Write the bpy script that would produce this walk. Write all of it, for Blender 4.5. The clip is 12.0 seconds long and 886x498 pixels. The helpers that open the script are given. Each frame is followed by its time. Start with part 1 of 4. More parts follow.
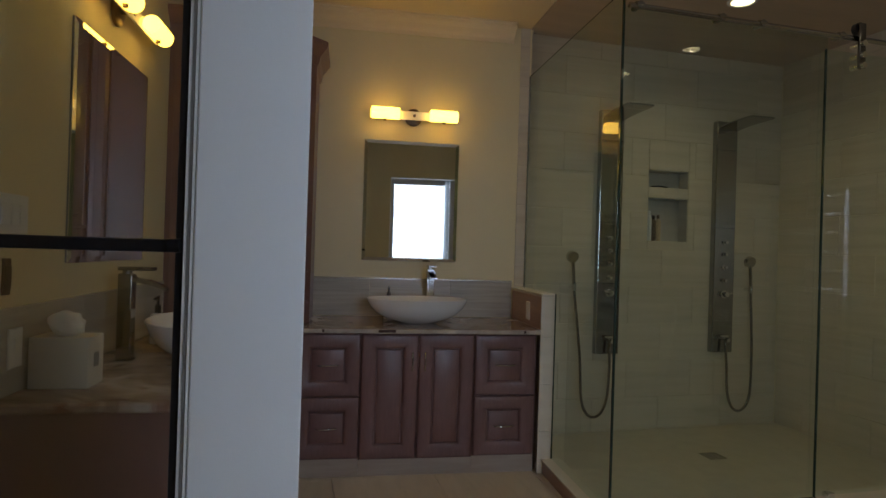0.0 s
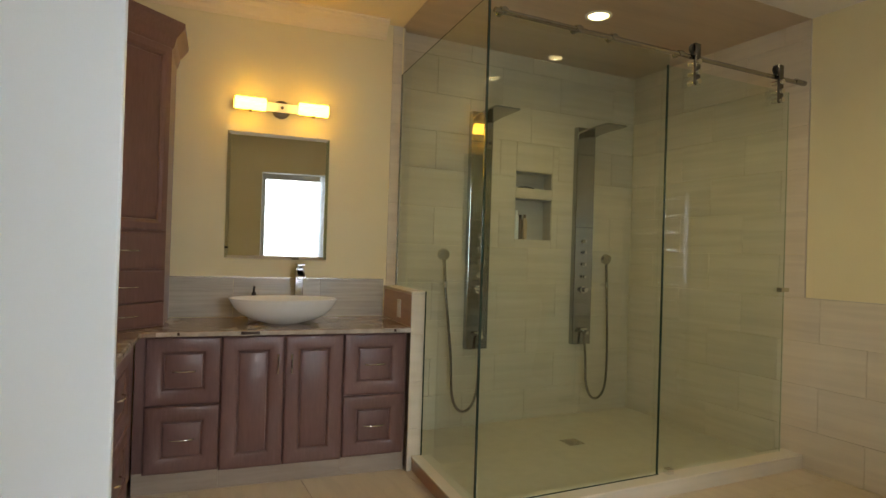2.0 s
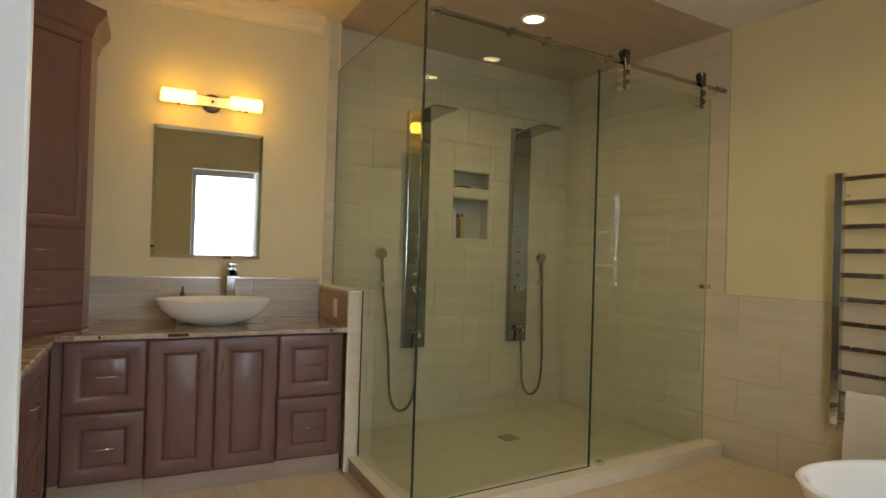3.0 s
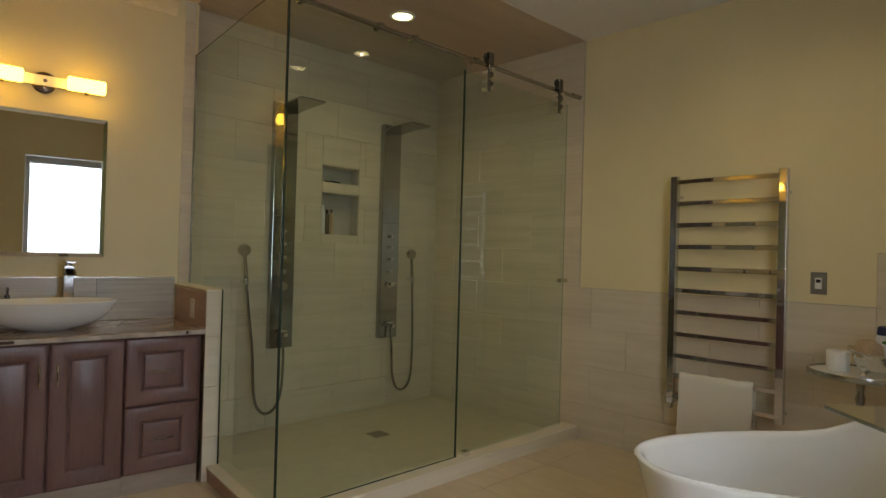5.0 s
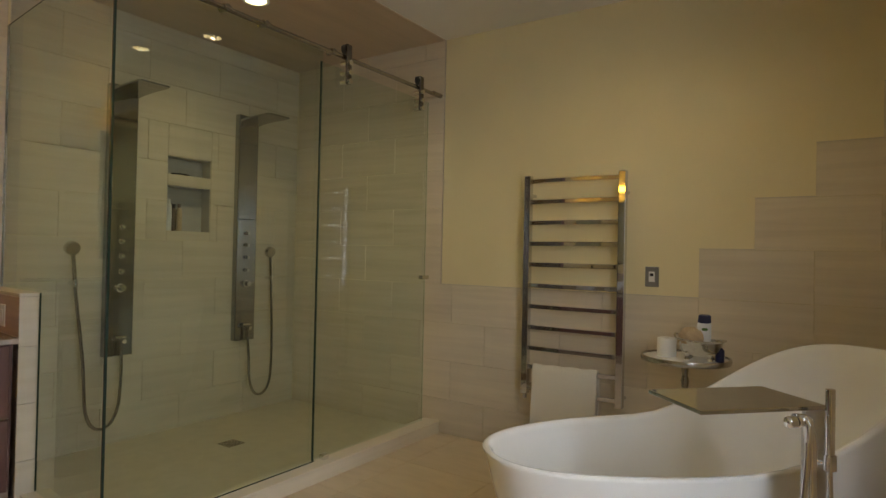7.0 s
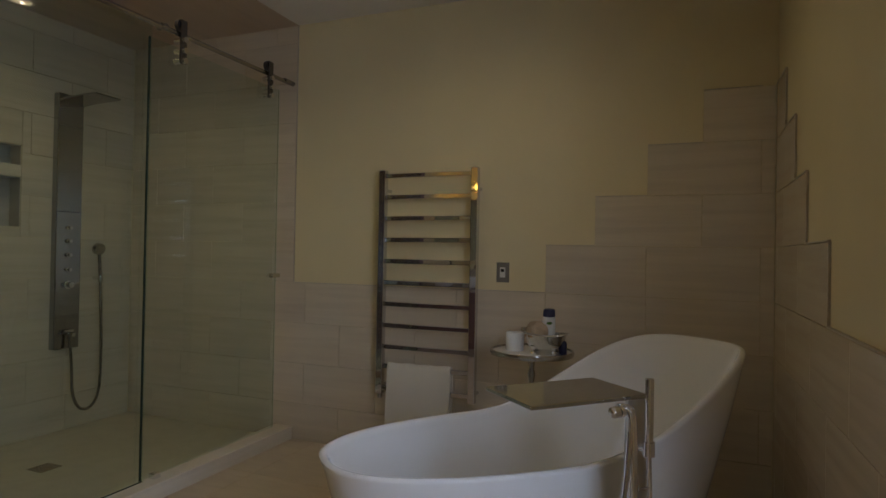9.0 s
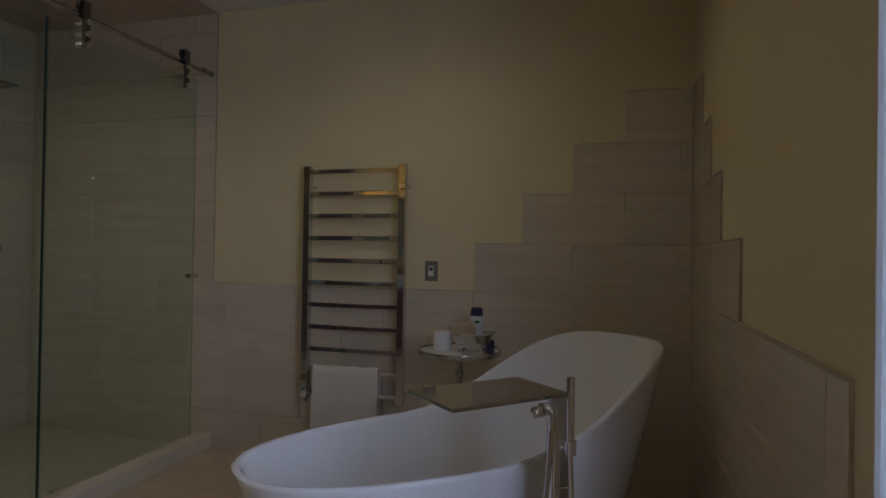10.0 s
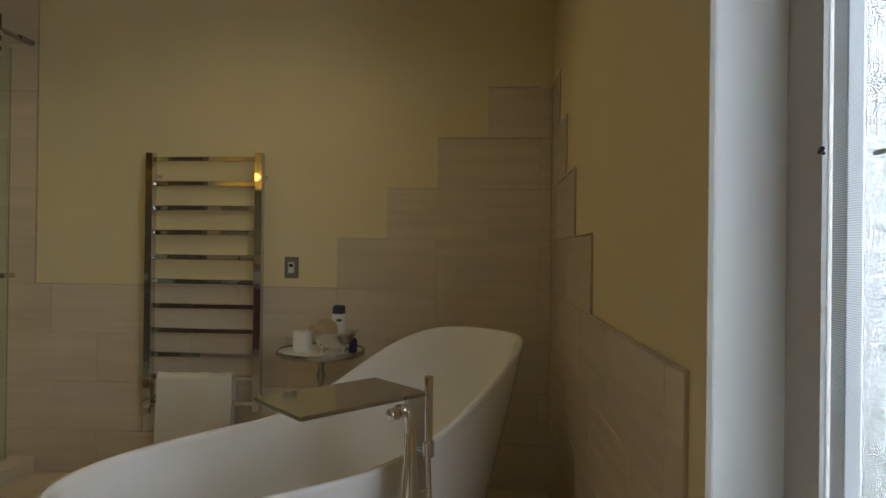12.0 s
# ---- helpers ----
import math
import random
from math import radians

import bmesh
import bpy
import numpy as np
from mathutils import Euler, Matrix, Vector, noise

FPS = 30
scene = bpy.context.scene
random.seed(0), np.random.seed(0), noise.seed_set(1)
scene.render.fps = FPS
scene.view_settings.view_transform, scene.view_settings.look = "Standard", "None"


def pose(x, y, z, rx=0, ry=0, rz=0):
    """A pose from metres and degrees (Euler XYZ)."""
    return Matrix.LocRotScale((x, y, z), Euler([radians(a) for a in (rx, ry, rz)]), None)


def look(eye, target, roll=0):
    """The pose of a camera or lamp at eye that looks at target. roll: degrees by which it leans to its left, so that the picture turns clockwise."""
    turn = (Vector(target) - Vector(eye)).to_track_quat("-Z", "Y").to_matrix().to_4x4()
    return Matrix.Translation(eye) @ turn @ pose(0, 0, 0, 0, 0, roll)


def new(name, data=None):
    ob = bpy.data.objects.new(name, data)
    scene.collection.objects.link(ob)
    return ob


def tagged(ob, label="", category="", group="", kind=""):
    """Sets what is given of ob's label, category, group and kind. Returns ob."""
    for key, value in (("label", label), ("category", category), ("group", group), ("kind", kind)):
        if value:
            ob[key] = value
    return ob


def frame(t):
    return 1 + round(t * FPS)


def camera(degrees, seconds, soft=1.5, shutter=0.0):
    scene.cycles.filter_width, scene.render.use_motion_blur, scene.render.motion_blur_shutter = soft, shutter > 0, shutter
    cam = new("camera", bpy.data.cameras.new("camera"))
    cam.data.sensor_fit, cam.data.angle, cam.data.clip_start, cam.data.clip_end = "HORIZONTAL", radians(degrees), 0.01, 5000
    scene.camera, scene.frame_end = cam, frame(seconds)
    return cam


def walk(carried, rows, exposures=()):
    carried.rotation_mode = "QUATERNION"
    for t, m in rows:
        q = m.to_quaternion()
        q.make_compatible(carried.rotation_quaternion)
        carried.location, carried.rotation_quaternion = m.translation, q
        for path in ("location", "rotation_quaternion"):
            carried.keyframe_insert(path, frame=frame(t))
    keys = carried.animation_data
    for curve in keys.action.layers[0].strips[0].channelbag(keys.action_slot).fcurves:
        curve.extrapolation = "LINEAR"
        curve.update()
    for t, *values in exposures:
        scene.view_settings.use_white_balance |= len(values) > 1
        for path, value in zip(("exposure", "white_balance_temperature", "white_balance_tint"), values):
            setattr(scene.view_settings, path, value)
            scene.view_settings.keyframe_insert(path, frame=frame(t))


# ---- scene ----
cam = camera(73.4, 12.0)

PATH = [
    (0, (-0.4172, 0.5007, 1.3290), (0.0852, 2.4365, 1.3384), 1.75),
    (0.5, (-0.3903, 0.5048, 1.3291), (0.2035, 2.4146, 1.3405), 1.85),
    (1, (-0.3717, 0.5076, 1.3292), (0.3171, 2.3852, 1.3442), 1.70),
    (1.5, (-0.3592, 0.5093, 1.3293), (0.4249, 2.3491, 1.3442), 1.77),
    (2, (-0.3508, 0.5098, 1.3294), (0.5278, 2.3064, 1.3448), 1.77),
    (2.5, (-0.3445, 0.5092, 1.3295), (0.6255, 2.2581, 1.3469), 1.68),
    (3, (-0.3388, 0.5074, 1.3296), (0.7184, 2.2051, 1.3472), 1.72),
    (5, (-0.2967, 0.4893, 1.3300), (1.0891, 1.9312, 1.3477), 1.55),
    (5.5, (-0.2771, 0.4821, 1.3301), (1.1817, 1.8501, 1.3488), 1.54),
    (6, (-0.2531, 0.4738, 1.3302), (1.2755, 1.7633, 1.3493), 1.45),
    (6.5, (-0.2246, 0.4645, 1.3303), (1.3700, 1.6715, 1.3495), 1.40),
    (7, (-0.1917, 0.4543, 1.3304), (1.4645, 1.5752, 1.3499), 1.24),
    (7.5, (-0.1548, 0.4430, 1.3305), (1.5584, 1.4746, 1.3497), 1.26),
    (9.5, (0.0116, 0.3759, 1.3309), (1.9025, 1.0273, 1.3477), 0.94),
    (10, (0.0481, 0.3645, 1.3310), (1.9713, 0.9131, 1.3472), 0.89),
    (10.5, (0.0813, 0.3506, 1.3311), (2.0304, 0.7986, 1.3443), 0.89),
    (11, (0.1107, 0.3382, 1.3312), (2.0806, 0.6836, 1.3419), 0.76),
    (11.5, (0.1358, 0.3294, 1.3313), (2.1210, 0.5715, 1.3408), 0.84),
    (12, (0.1586, 0.3224, 1.3314), (2.1540, 0.4591, 1.3375), 0.71),
]
walk(cam, [(t, look(eye, target, roll)) for t, eye, target, roll in PATH],
     [(0, -1.22, 5600, 18), (0.5, -0.90, 5950, 17), (1.0, -0.58, 6200, 14), (1.5, -0.3, 6400, 13), (2.5, 0.10, 6650, 14), (3, -0.03, 6600, 15), (5, -0.50, 6250, 14), (5.5, -0.42, 6300, 15), (6, -0.38, 6350, 16), (7.5, -0.3, 6350, 16), (9.5, -1.40, 5200, 24), (10, -1.47, 5100, 26), (10.5, -1.40, 5450, 20), (11, -1.15, 5750, 16), (12, -0.86, 6150, 13)])

# ---------------------------------------------------------------- world and light
world = bpy.data.worlds.new("sky")
scene.world = world
world.use_nodes = True
wn = world.node_tree
sky = wn.nodes.new("ShaderNodeTexSky")
sky.sky_type = "NISHITA"
sky.sun_disc = False
sky.sun_elevation, sky.sun_rotation = radians(20), radians(232)
wn.links.new(sky.outputs[0], wn.nodes["Background"].inputs[0])
wn.nodes["Background"].inputs[1].default_value = 0.12


def lamp(name, kind, power, colour, m, **kw):
    d = bpy.data.lights.new(name, kind)
    d.energy, d.color = power, colour
    ob = new(name, d)
    ob.matrix_world = m
    if kind == "AREA":
        d.shape, d.size, d.size_y = "RECTANGLE", kw["w"], kw["h"]
    if kind == "SPOT":
        d.spot_size, d.spot_blend, d.shadow_soft_size = radians(kw["angle"]), 0.9, 0.012
    if kind == "SUN":
        d.angle = radians(kw["angle"])
    if kind == "POINT":
        d.shadow_soft_size = kw["r"]
    return ob


SPOT = (1.0, 0.79, 0.40)
lamp("sun", "SUN", 1.5, (0.97, 0.98, 1.0), look((0, 0, 5), (2.2, 1.7, 4.0)), angle=50)
lamp("window_daylight", "AREA", 96, (0.87, 0.95, 1.0), look((0.38, -0.65, 1.85), (1.0, 3, 0.55)), w=1.7, h=1.9)
for sx, sy, power in ((2.27, 3.62, 31), (2.54, 1.62, 16), (2.39, 0.88, 9)):
    lamp("downlight_lamp", "SPOT", power, SPOT, look((sx, sy, 2.937), (sx, sy, 0)), angle=150)

# ---------------------------------------------------------------- materials


def material(name):
    m = bpy.data.materials.new(name)
    m.use_nodes = True
    return m, m.node_tree, m.node_tree.nodes["Principled BSDF"]


def coords(nt, scale=(1, 1, 1), rot=(0, 0, 0)):
    g = nt.nodes.new("ShaderNodeNewGeometry")
    mp = nt.nodes.new("ShaderNodeMapping")
    mp.inputs["Scale"].default_value, mp.inputs["Rotation"].default_value = scale, rot
    nt.links.new(g.outputs["Position"], mp.inputs[0])
    return mp.outputs[0]


def noise_tex(nt, vec, scale, detail=4, rough=0.5, dist=0.0):
    n = nt.nodes.new("ShaderNodeTexNoise")
    n.inputs["Scale"].default_value, n.inputs["Detail"].default_value = scale, detail
    n.inputs["Roughness"].default_value, n.inputs["Distortion"].default_value = rough, dist
    nt.links.new(vec, n.inputs["Vector"])
    return n.outputs["Fac"]


def ramp(nt, fac, stops):
    r = nt.nodes.new("ShaderNodeValToRGB")
    els = r.color_ramp.elements
    while len(els) < len(stops):
        els.new(0.5)
    for e, (p, c) in zip(els, stops):
        e.position, e.color = p, (*c, 1)
    nt.links.new(fac, r.inputs[0])
    return r.outputs[0]


def mixed(nt, fac, a, b, mode="MIX"):
    m = nt.nodes.new("ShaderNodeMix")
    m.data_type, m.blend_type = "RGBA", mode
    for sock, v in ((m.inputs[0], fac), (m.inputs[6], a), (m.inputs[7], b)):
        if isinstance(v, (int, float)):
            sock.default_value = v
        elif isinstance(v, tuple):
            sock.default_value = (*v, 1)
        else:
            nt.links.new(v, sock)
    return m.outputs[2]


def bumped(nt, bsdf, height, strength, distance=0.002):
    b = nt.nodes.new("ShaderNodeBump")
    b.inputs["Strength"].default_value, b.inputs["Distance"].default_value = strength, distance
    nt.links.new(height, b.inputs["Height"])
    nt.links.new(b.outputs[0], bsdf.inputs["Normal"])


def paint(name, colour, rough=0.55, vary=0.06):
    m, nt, p = material(name)
    v = coords(nt)
    big = noise_tex(nt, v, 1.7, 3)
    fine = noise_tex(nt, v, 260, 2)
    c0 = tuple(x * (1 - vary) for x in colour)
    nt.links.new(ramp(nt, big, ((0.3, c0), (0.7, colour))), p.inputs["Base Color"])
    p.inputs["Roughness"].default_value = rough
    bumped(nt, p, fine, 0.12, 0.001)
    return m


def tile_material(name, light, dark, stretch, rough, grain=1.0):
    """Linen-veined porcelain: streaks along the tile, and a tone of its own for each piece."""
    m, nt, p = material(name)
    v = coords(nt, stretch)
    info = nt.nodes.new("ShaderNodeObjectInfo")
    add = nt.nodes.new("ShaderNodeVectorMath")
    add.operation = "MULTIPLY_ADD"
    nt.links.new(info.outputs["Random"], add.inputs[0])
    add.inputs[1].default_value = (37, 19, 53)
    nt.links.new(v, add.inputs[2])
    streak = noise_tex(nt, add.outputs[0], 3.0, 6, 0.6, 0.4)
    cloud = noise_tex(nt, coords(nt), 3.5, 3)
    col = ramp(nt, streak, ((0.30, dark), (0.62, light)))
    col = mixed(nt, 0.25, col, ramp(nt, cloud, ((0.3, dark), (0.7, light))))
    tone = ramp(nt, info.outputs["Random"], ((0.0, (0.95, 0.95, 0.95)), (1.0, (1.02, 1.02, 1.01))))
    nt.links.new(mixed(nt, 1.0, col, tone, "MULTIPLY"), p.inputs["Base Color"])
    p.inputs["Roughness"].default_value = rough
    return m


def wood_material(name, dark, light, rough=0.32):
    m, nt, p = material(name)
    t = nt.nodes.new("ShaderNodeTexCoord")
    mp = nt.nodes.new("ShaderNodeMapping")
    mp.inputs["Scale"].default_value = (14, 14, 1.6)
    nt.links.new(t.outputs["Object"], mp.inputs[0])
    grain = noise_tex(nt, mp.outputs[0], 6, 6, 0.6, 0.6)
    blot = noise_tex(nt, t.outputs["Object"], 2.2, 2)
    col = mixed(nt, 0.4, ramp(nt, grain, ((0.3, dark), (0.75, light))), ramp(nt, blot, ((0.3, dark), (0.7, light))))
    nt.links.new(col, p.inputs["Base Color"])
    nt.links.new(ramp(nt, grain, ((0.2, (rough + 0.08,) * 3), (0.8, (rough,) * 3))), p.inputs["Roughness"])
    p.inputs["Coat Weight"].default_value, p.inputs["Coat Roughness"].default_value = 0.25, 0.25
    bumped(nt, p, grain, 0.08, 0.0008)
    return m


def stone_material(name):
    m, nt, p = material(name)
    v = coords(nt)
    warp = noise_tex(nt, v, 2.6, 5, 0.62, 1.8)
    vein = noise_tex(nt, coords(nt, (1, 2.2, 1), (0, 0, 0.5)), 3.4, 7, 0.66, 2.6)
    speck = noise_tex(nt, v, 180, 2)
    col = ramp(nt, warp, ((0.28, (0.06, 0.042, 0.038)), (0.42, (0.23, 0.155, 0.12)), (0.53, (0.38, 0.31, 0.26)), (0.68, (0.62, 0.57, 0.50))))
    col = mixed(nt, ramp(nt, vein, ((0.54, (0, 0, 0)), (0.66, (1, 1, 1)))), col, (0.20, 0.075, 0.05))
    col = mixed(nt, 0.12, col, ramp(nt, speck, ((0.35, (0.05, 0.04, 0.04)), (0.65, (0.7, 0.65, 0.6)))))
    nt.links.new(col, p.inputs["Base Color"])
    p.inputs["Roughness"].default_value = 0.12
    return m


def plain(name, colour, rough=0.4, metal=0.0, grain=90, bump=0.05, vary=0.08):
    m, nt, p = material(name)
    n = noise_tex(nt, coords(nt), grain, 3)
    c0 = tuple(x * (1 - vary) for x in colour)
    nt.links.new(ramp(nt, n, ((0.3, c0), (0.7, colour))), p.inputs["Base Color"])
    p.inputs["Roughness"].default_value, p.inputs["Metallic"].default_value = rough, metal
    if bump:
        bumped(nt, p, n, bump, 0.0008)
    return m


def glass_material(name, colour, rough=0.0, bump=None):
    m, nt, p = material(name)
    p.inputs["Base Color"].default_value = (*colour, 1)
    p.inputs["Transmission Weight"].default_value = 1
    p.inputs["Roughness"].default_value, p.inputs["IOR"].default_value = rough, 1.45
    if bump:
        bumped(nt, p, noise_tex(nt, coords(nt), bump, 3), 1.0, 0.02)
    return m


def pane_material(name, colour, gloss_rough=0.0):
    """Thin clear sheet: straight-through tint with a Fresnel share of mirror gloss."""
    m = bpy.data.materials.new(name)
    m.use_nodes = True
    nt = m.node_tree
    nt.nodes.remove(nt.nodes["Principled BSDF"])
    tr, gl = nt.nodes.new("ShaderNodeBsdfTransparent"), nt.nodes.new("ShaderNodeBsdfGlossy")
    fr, mx = nt.nodes.new("ShaderNodeLayerWeight"), nt.nodes.new("ShaderNodeMixShader")
    po, ma = nt.nodes.new("ShaderNodeMath"), nt.nodes.new("ShaderNodeMath")
    po.operation, ma.operation = "POWER", "MULTIPLY_ADD"
    po.inputs[1].default_value, ma.inputs[1].default_value, ma.inputs[2].default_value = 5.0, 0.92, 0.075
    tr.inputs[0].default_value = (*colour, 1)
    gl.inputs["Roughness"].default_value = gloss_rough
    fr.inputs["Blend"].default_value = 0.5
    nt.links.new(fr.outputs["Facing"], po.inputs[0])
    nt.links.new(po.outputs[0], ma.inputs[0])
    nt.links.new(ma.outputs[0], mx.inputs[0])
    nt.links.new(tr.outputs[0], mx.inputs[1])
    nt.links.new(gl.outputs[0], mx.inputs[2])
    nt.links.new(mx.outputs[0], nt.nodes["Material Output"].inputs[0])
    return m


def glow(name, colour, strength):
    m, nt, p = material(name)
    p.inputs["Base Color"].default_value = (0.9, 0.85, 0.75, 1)
    p.inputs["Emission Color"].default_value = (*colour, 1)
    p.inputs["Emission Strength"].default_value = strength
    return m


CREAM = paint("cream_wall_paint", (0.74, 0.64, 0.375))
CEIL = paint("ceiling_paint", (0.78, 0.74, 0.66), 0.7)
# ceiling colour warmed over the vanity: the sconces' orange glow is painted in
VANITY_CEIL = paint("sconce_glow_ceiling_paint", (0.78, 0.65, 0.43), 0.7)
PIER = paint("pale_grey_wall_end_paint", (0.76, 0.78, 0.77), 0.45, 0.03)
WHITE = paint("white_trim_paint", (0.82, 0.85, 0.84), 0.4, 0.03)
TILE_X = tile_material("linen_wall_tile_along_x", (0.685, 0.60, 0.46), (0.575, 0.495, 0.375), (0.3, 0.3, 6.0), 0.2)
TILE_PALE = tile_material("pale_kerb_tile", (0.76, 0.69, 0.56), (0.68, 0.61, 0.48), (0.3, 0.3, 6.0), 0.25)
TILE_CEIL = tile_material("brown_shower_ceiling_tile", (0.56, 0.43, 0.30), (0.46, 0.35, 0.24), (0.3, 3.0, 1.0), 0.3)
TILE_BROWN = tile_material("brown_half_wall_tile", (0.46, 0.30, 0.21), (0.33, 0.20, 0.14), (1, 1, 9), 0.3)
TILE_KICK = tile_material("tiled_plinth", (0.44, 0.36, 0.29), (0.35, 0.28, 0.22), (1, 1, 9), 0.3)
TILE_GREY = tile_material("grey_streaked_splash_tile", (0.54, 0.485, 0.39), (0.37, 0.335, 0.275), (0.7, 0.7, 14), 0.25)
TILE_FLOOR = tile_material("beige_floor_tile", (0.68, 0.55, 0.38), (0.58, 0.46, 0.31), (5, 1, 1), 0.28)
TILE_SHOWER = tile_material("shower_floor_stone", (0.61, 0.54, 0.41), (0.53, 0.47, 0.35), (3, 3, 1), 0.35)
GROUT = paint("grout", (0.60, 0.51, 0.40), 0.9)
WOOD = wood_material("dark_cherry_wood", (0.132, 0.066, 0.060), (0.208, 0.112, 0.100), 0.30)
STONE = stone_material("veined_stone")
STONE_LIP = plain("pale_stone_edge", (0.56, 0.49, 0.42), 0.14, 0.0, 14, 0, 0.45)
STONE_KNOT = plain("dark_stone_knot", (0.07, 0.040, 0.035), 0.2, 0.0, 60, 0, 0.4)
CHROME = plain("chrome", (0.82, 0.82, 0.84), 0.06, 1.0, 30, 0, 0.02)
DARK_CHROME = plain("dark_chrome", (0.16, 0.16, 0.18), 0.12, 1.0, 30, 0, 0.05)
GREY_CHROME = plain("grey_chrome", (0.38, 0.37, 0.37), 0.08, 1.0, 30, 0, 0.04)
RACK = plain("towel_rail_chrome", (0.63, 0.63, 0.67), 0.03, 1.0, 30, 0, 0.03)
SATIN = plain("satin_grey_steel", (0.54, 0.54, 0.54), 0.09, 1.0, 50, 0.02, 0.08)
PILLAR = plain("brushed_grey_pillar_steel", (0.62, 0.62, 0.61), 0.34, 1.0, 60, 0.02, 0.08)
STEEL = plain("brushed_steel", (0.55, 0.54, 0.53), 0.22, 1.0, 60, 0.02, 0.1)
PANEL = plain("dark_steel_panel", (0.40, 0.40, 0.42), 0.07, 1.0, 40, 0.01, 0.08)
NICKEL = plain("aged_bronze_nickel", (0.20, 0.15, 0.11), 0.3, 1.0)
BLACK = plain("black_metal", (0.012, 0.012, 0.016), 0.4, 0.3)
CERAMIC = plain("white_ceramic", (0.80, 0.79, 0.75), 0.08, 0.0, 12, 0, 0.02)
ACRYL = plain("white_tub_stone_resin", (0.85, 0.84, 0.80), 0.025, 0.0, 8, 0, 0.02)
MIRROR = plain("mirror_silver", (0.86, 0.88, 0.87), 0.0, 1.0, 5, 0, 0.01)
HAMMERED = plain("hammered_silver", (0.78, 0.77, 0.74), 0.1, 1.0, 70, 0.4, 0.15)
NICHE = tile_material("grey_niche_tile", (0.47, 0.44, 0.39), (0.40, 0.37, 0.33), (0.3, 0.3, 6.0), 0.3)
SHOWER_GLASS = pane_material("green_tinted_shower_glass", (0.80, 0.895, 0.845))
GLASS_EDGE = plain("dark_glass_edge", (0.02, 0.045, 0.035), 0.1, 0.0, 40, 0)
CLEAR = pane_material("clear_glass", (0.95, 0.97, 0.96))
FROST = glass_material("hammered_window_glass", (0.95, 0.98, 1.0), 0.06, 300)
PLASTIC = plain("white_plastic", (0.75, 0.74, 0.70), 0.35, 0.0, 60, 0)
GREY_PLASTIC = plain("grey_switch_plate", (0.22, 0.21, 0.19), 0.4, 0.2)
CARD = plain("tissue_box_card", (0.66, 0.62, 0.52), 0.7, 0.0, 120, 0.05)
PAPER = plain("white_paper", (0.80, 0.78, 0.72), 0.9, 0.0, 160, 0.2)
TOWEL = plain("white_terry_towel", (0.78, 0.74, 0.64), 0.95, 0.0, 420, 1.0, 0.14)
NAVY = plain("navy_plastic_cap", (0.012, 0.014, 0.06), 0.35)
SPONGE = plain("tan_sponge", (0.56, 0.42, 0.26), 0.95, 0.0, 140, 1.0, 0.3)
SHADE = glow("lit_frosted_lamp_glass", (1.0, 0.55, 0.045), 17)
SHADE_DIM = glow("dim_frosted_lamp_glass", (1.0, 0.55, 0.12), 0.15)
SPOT_GLOW = glow("lit_downlight_lens", (1.0, 0.82, 0.36), 9)


def ribbed(name, dark, light, through_share):
    """Fine woven mesh: close horizontal threads that let part of the daylight through."""
    m, nt, p = material(name)
    wv = nt.nodes.new("ShaderNodeTexWave")
    wv.bands_direction = "Z"
    wv.inputs["Scale"].default_value = 95
    nt.links.new(coords(nt), wv.inputs[0])
    nt.links.new(ramp(nt, wv.outputs["Fac"], ((0.3, dark), (0.7, light))), p.inputs["Base Color"])
    p.inputs["Roughness"].default_value = 0.6
    bumped(nt, p, wv.outputs["Fac"], 0.4, 0.001)
    tl, mx = nt.nodes.new("ShaderNodeBsdfTranslucent"), nt.nodes.new("ShaderNodeMixShader")
    nt.links.new(p.inputs["Base Color"].links[0].from_socket, tl.inputs[0])
    mx.inputs[0].default_value = through_share
    nt.links.new(p.outputs[0], mx.inputs[1])
    nt.links.new(tl.outputs[0], mx.inputs[2])
    nt.links.new(mx.outputs[0], nt.nodes["Material Output"].inputs[0])
    return m


SCREEN = ribbed("white_woven_screen_frame", (0.66, 0.69, 0.71), (0.88, 0.90, 0.91), 0.5)
PALE_SCREEN = ribbed("white_screen_edge", (0.80, 0.82, 0.82), (0.86, 0.88, 0.88), 0.4)
SCREEN_DARK = ribbed("grey_woven_screen", (0.42, 0.44, 0.44), (0.70, 0.72, 0.72), 0.32)
# white frame's room side: its backlit shade is mixed into this grey
SHADED = paint("shaded_white_frame_paint", (0.50, 0.48, 0.44), 0.5, 0.05)
TRIM = plain("tile_edge_trim", (0.50, 0.44, 0.35), 0.3, 0.1, 60, 0.05)
FOLIAGE = plain("far_foliage", (0.07, 0.11, 0.035), 0.9, 0.0, 0.6, 0.5, 0.7)
LAWN = plain("lawn", (0.10, 0.20, 0.035), 0.9, 0.0, 9, 0.4, 0.5)

# ---------------------------------------------------------------- mesh helpers


def add_box(bm, x0, y0, z0, x1, y1, z1, bevel=0.0, seg=2):
    r = bmesh.ops.create_cube(bm, size=1)
    vs = r["verts"]
    for v in vs:
        v.co = Vector(((x0 + x1) / 2 + v.co.x * (x1 - x0), (y0 + y1) / 2 + v.co.y * (y1 - y0), (z0 + z1) / 2 + v.co.z * (z1 - z0)))
    if bevel:
        es = list({e for v in vs for e in v.link_edges})
        bmesh.ops.bevel(bm, geom=es, offset=bevel, segments=seg, affect="EDGES", profile=0.5)
    return bm


def box(x0, y0, z0, x1, y1, z1, bevel=0.0, seg=2):
    return add_box(bmesh.new(), x0, y0, z0, x1, y1, z1, bevel, seg)


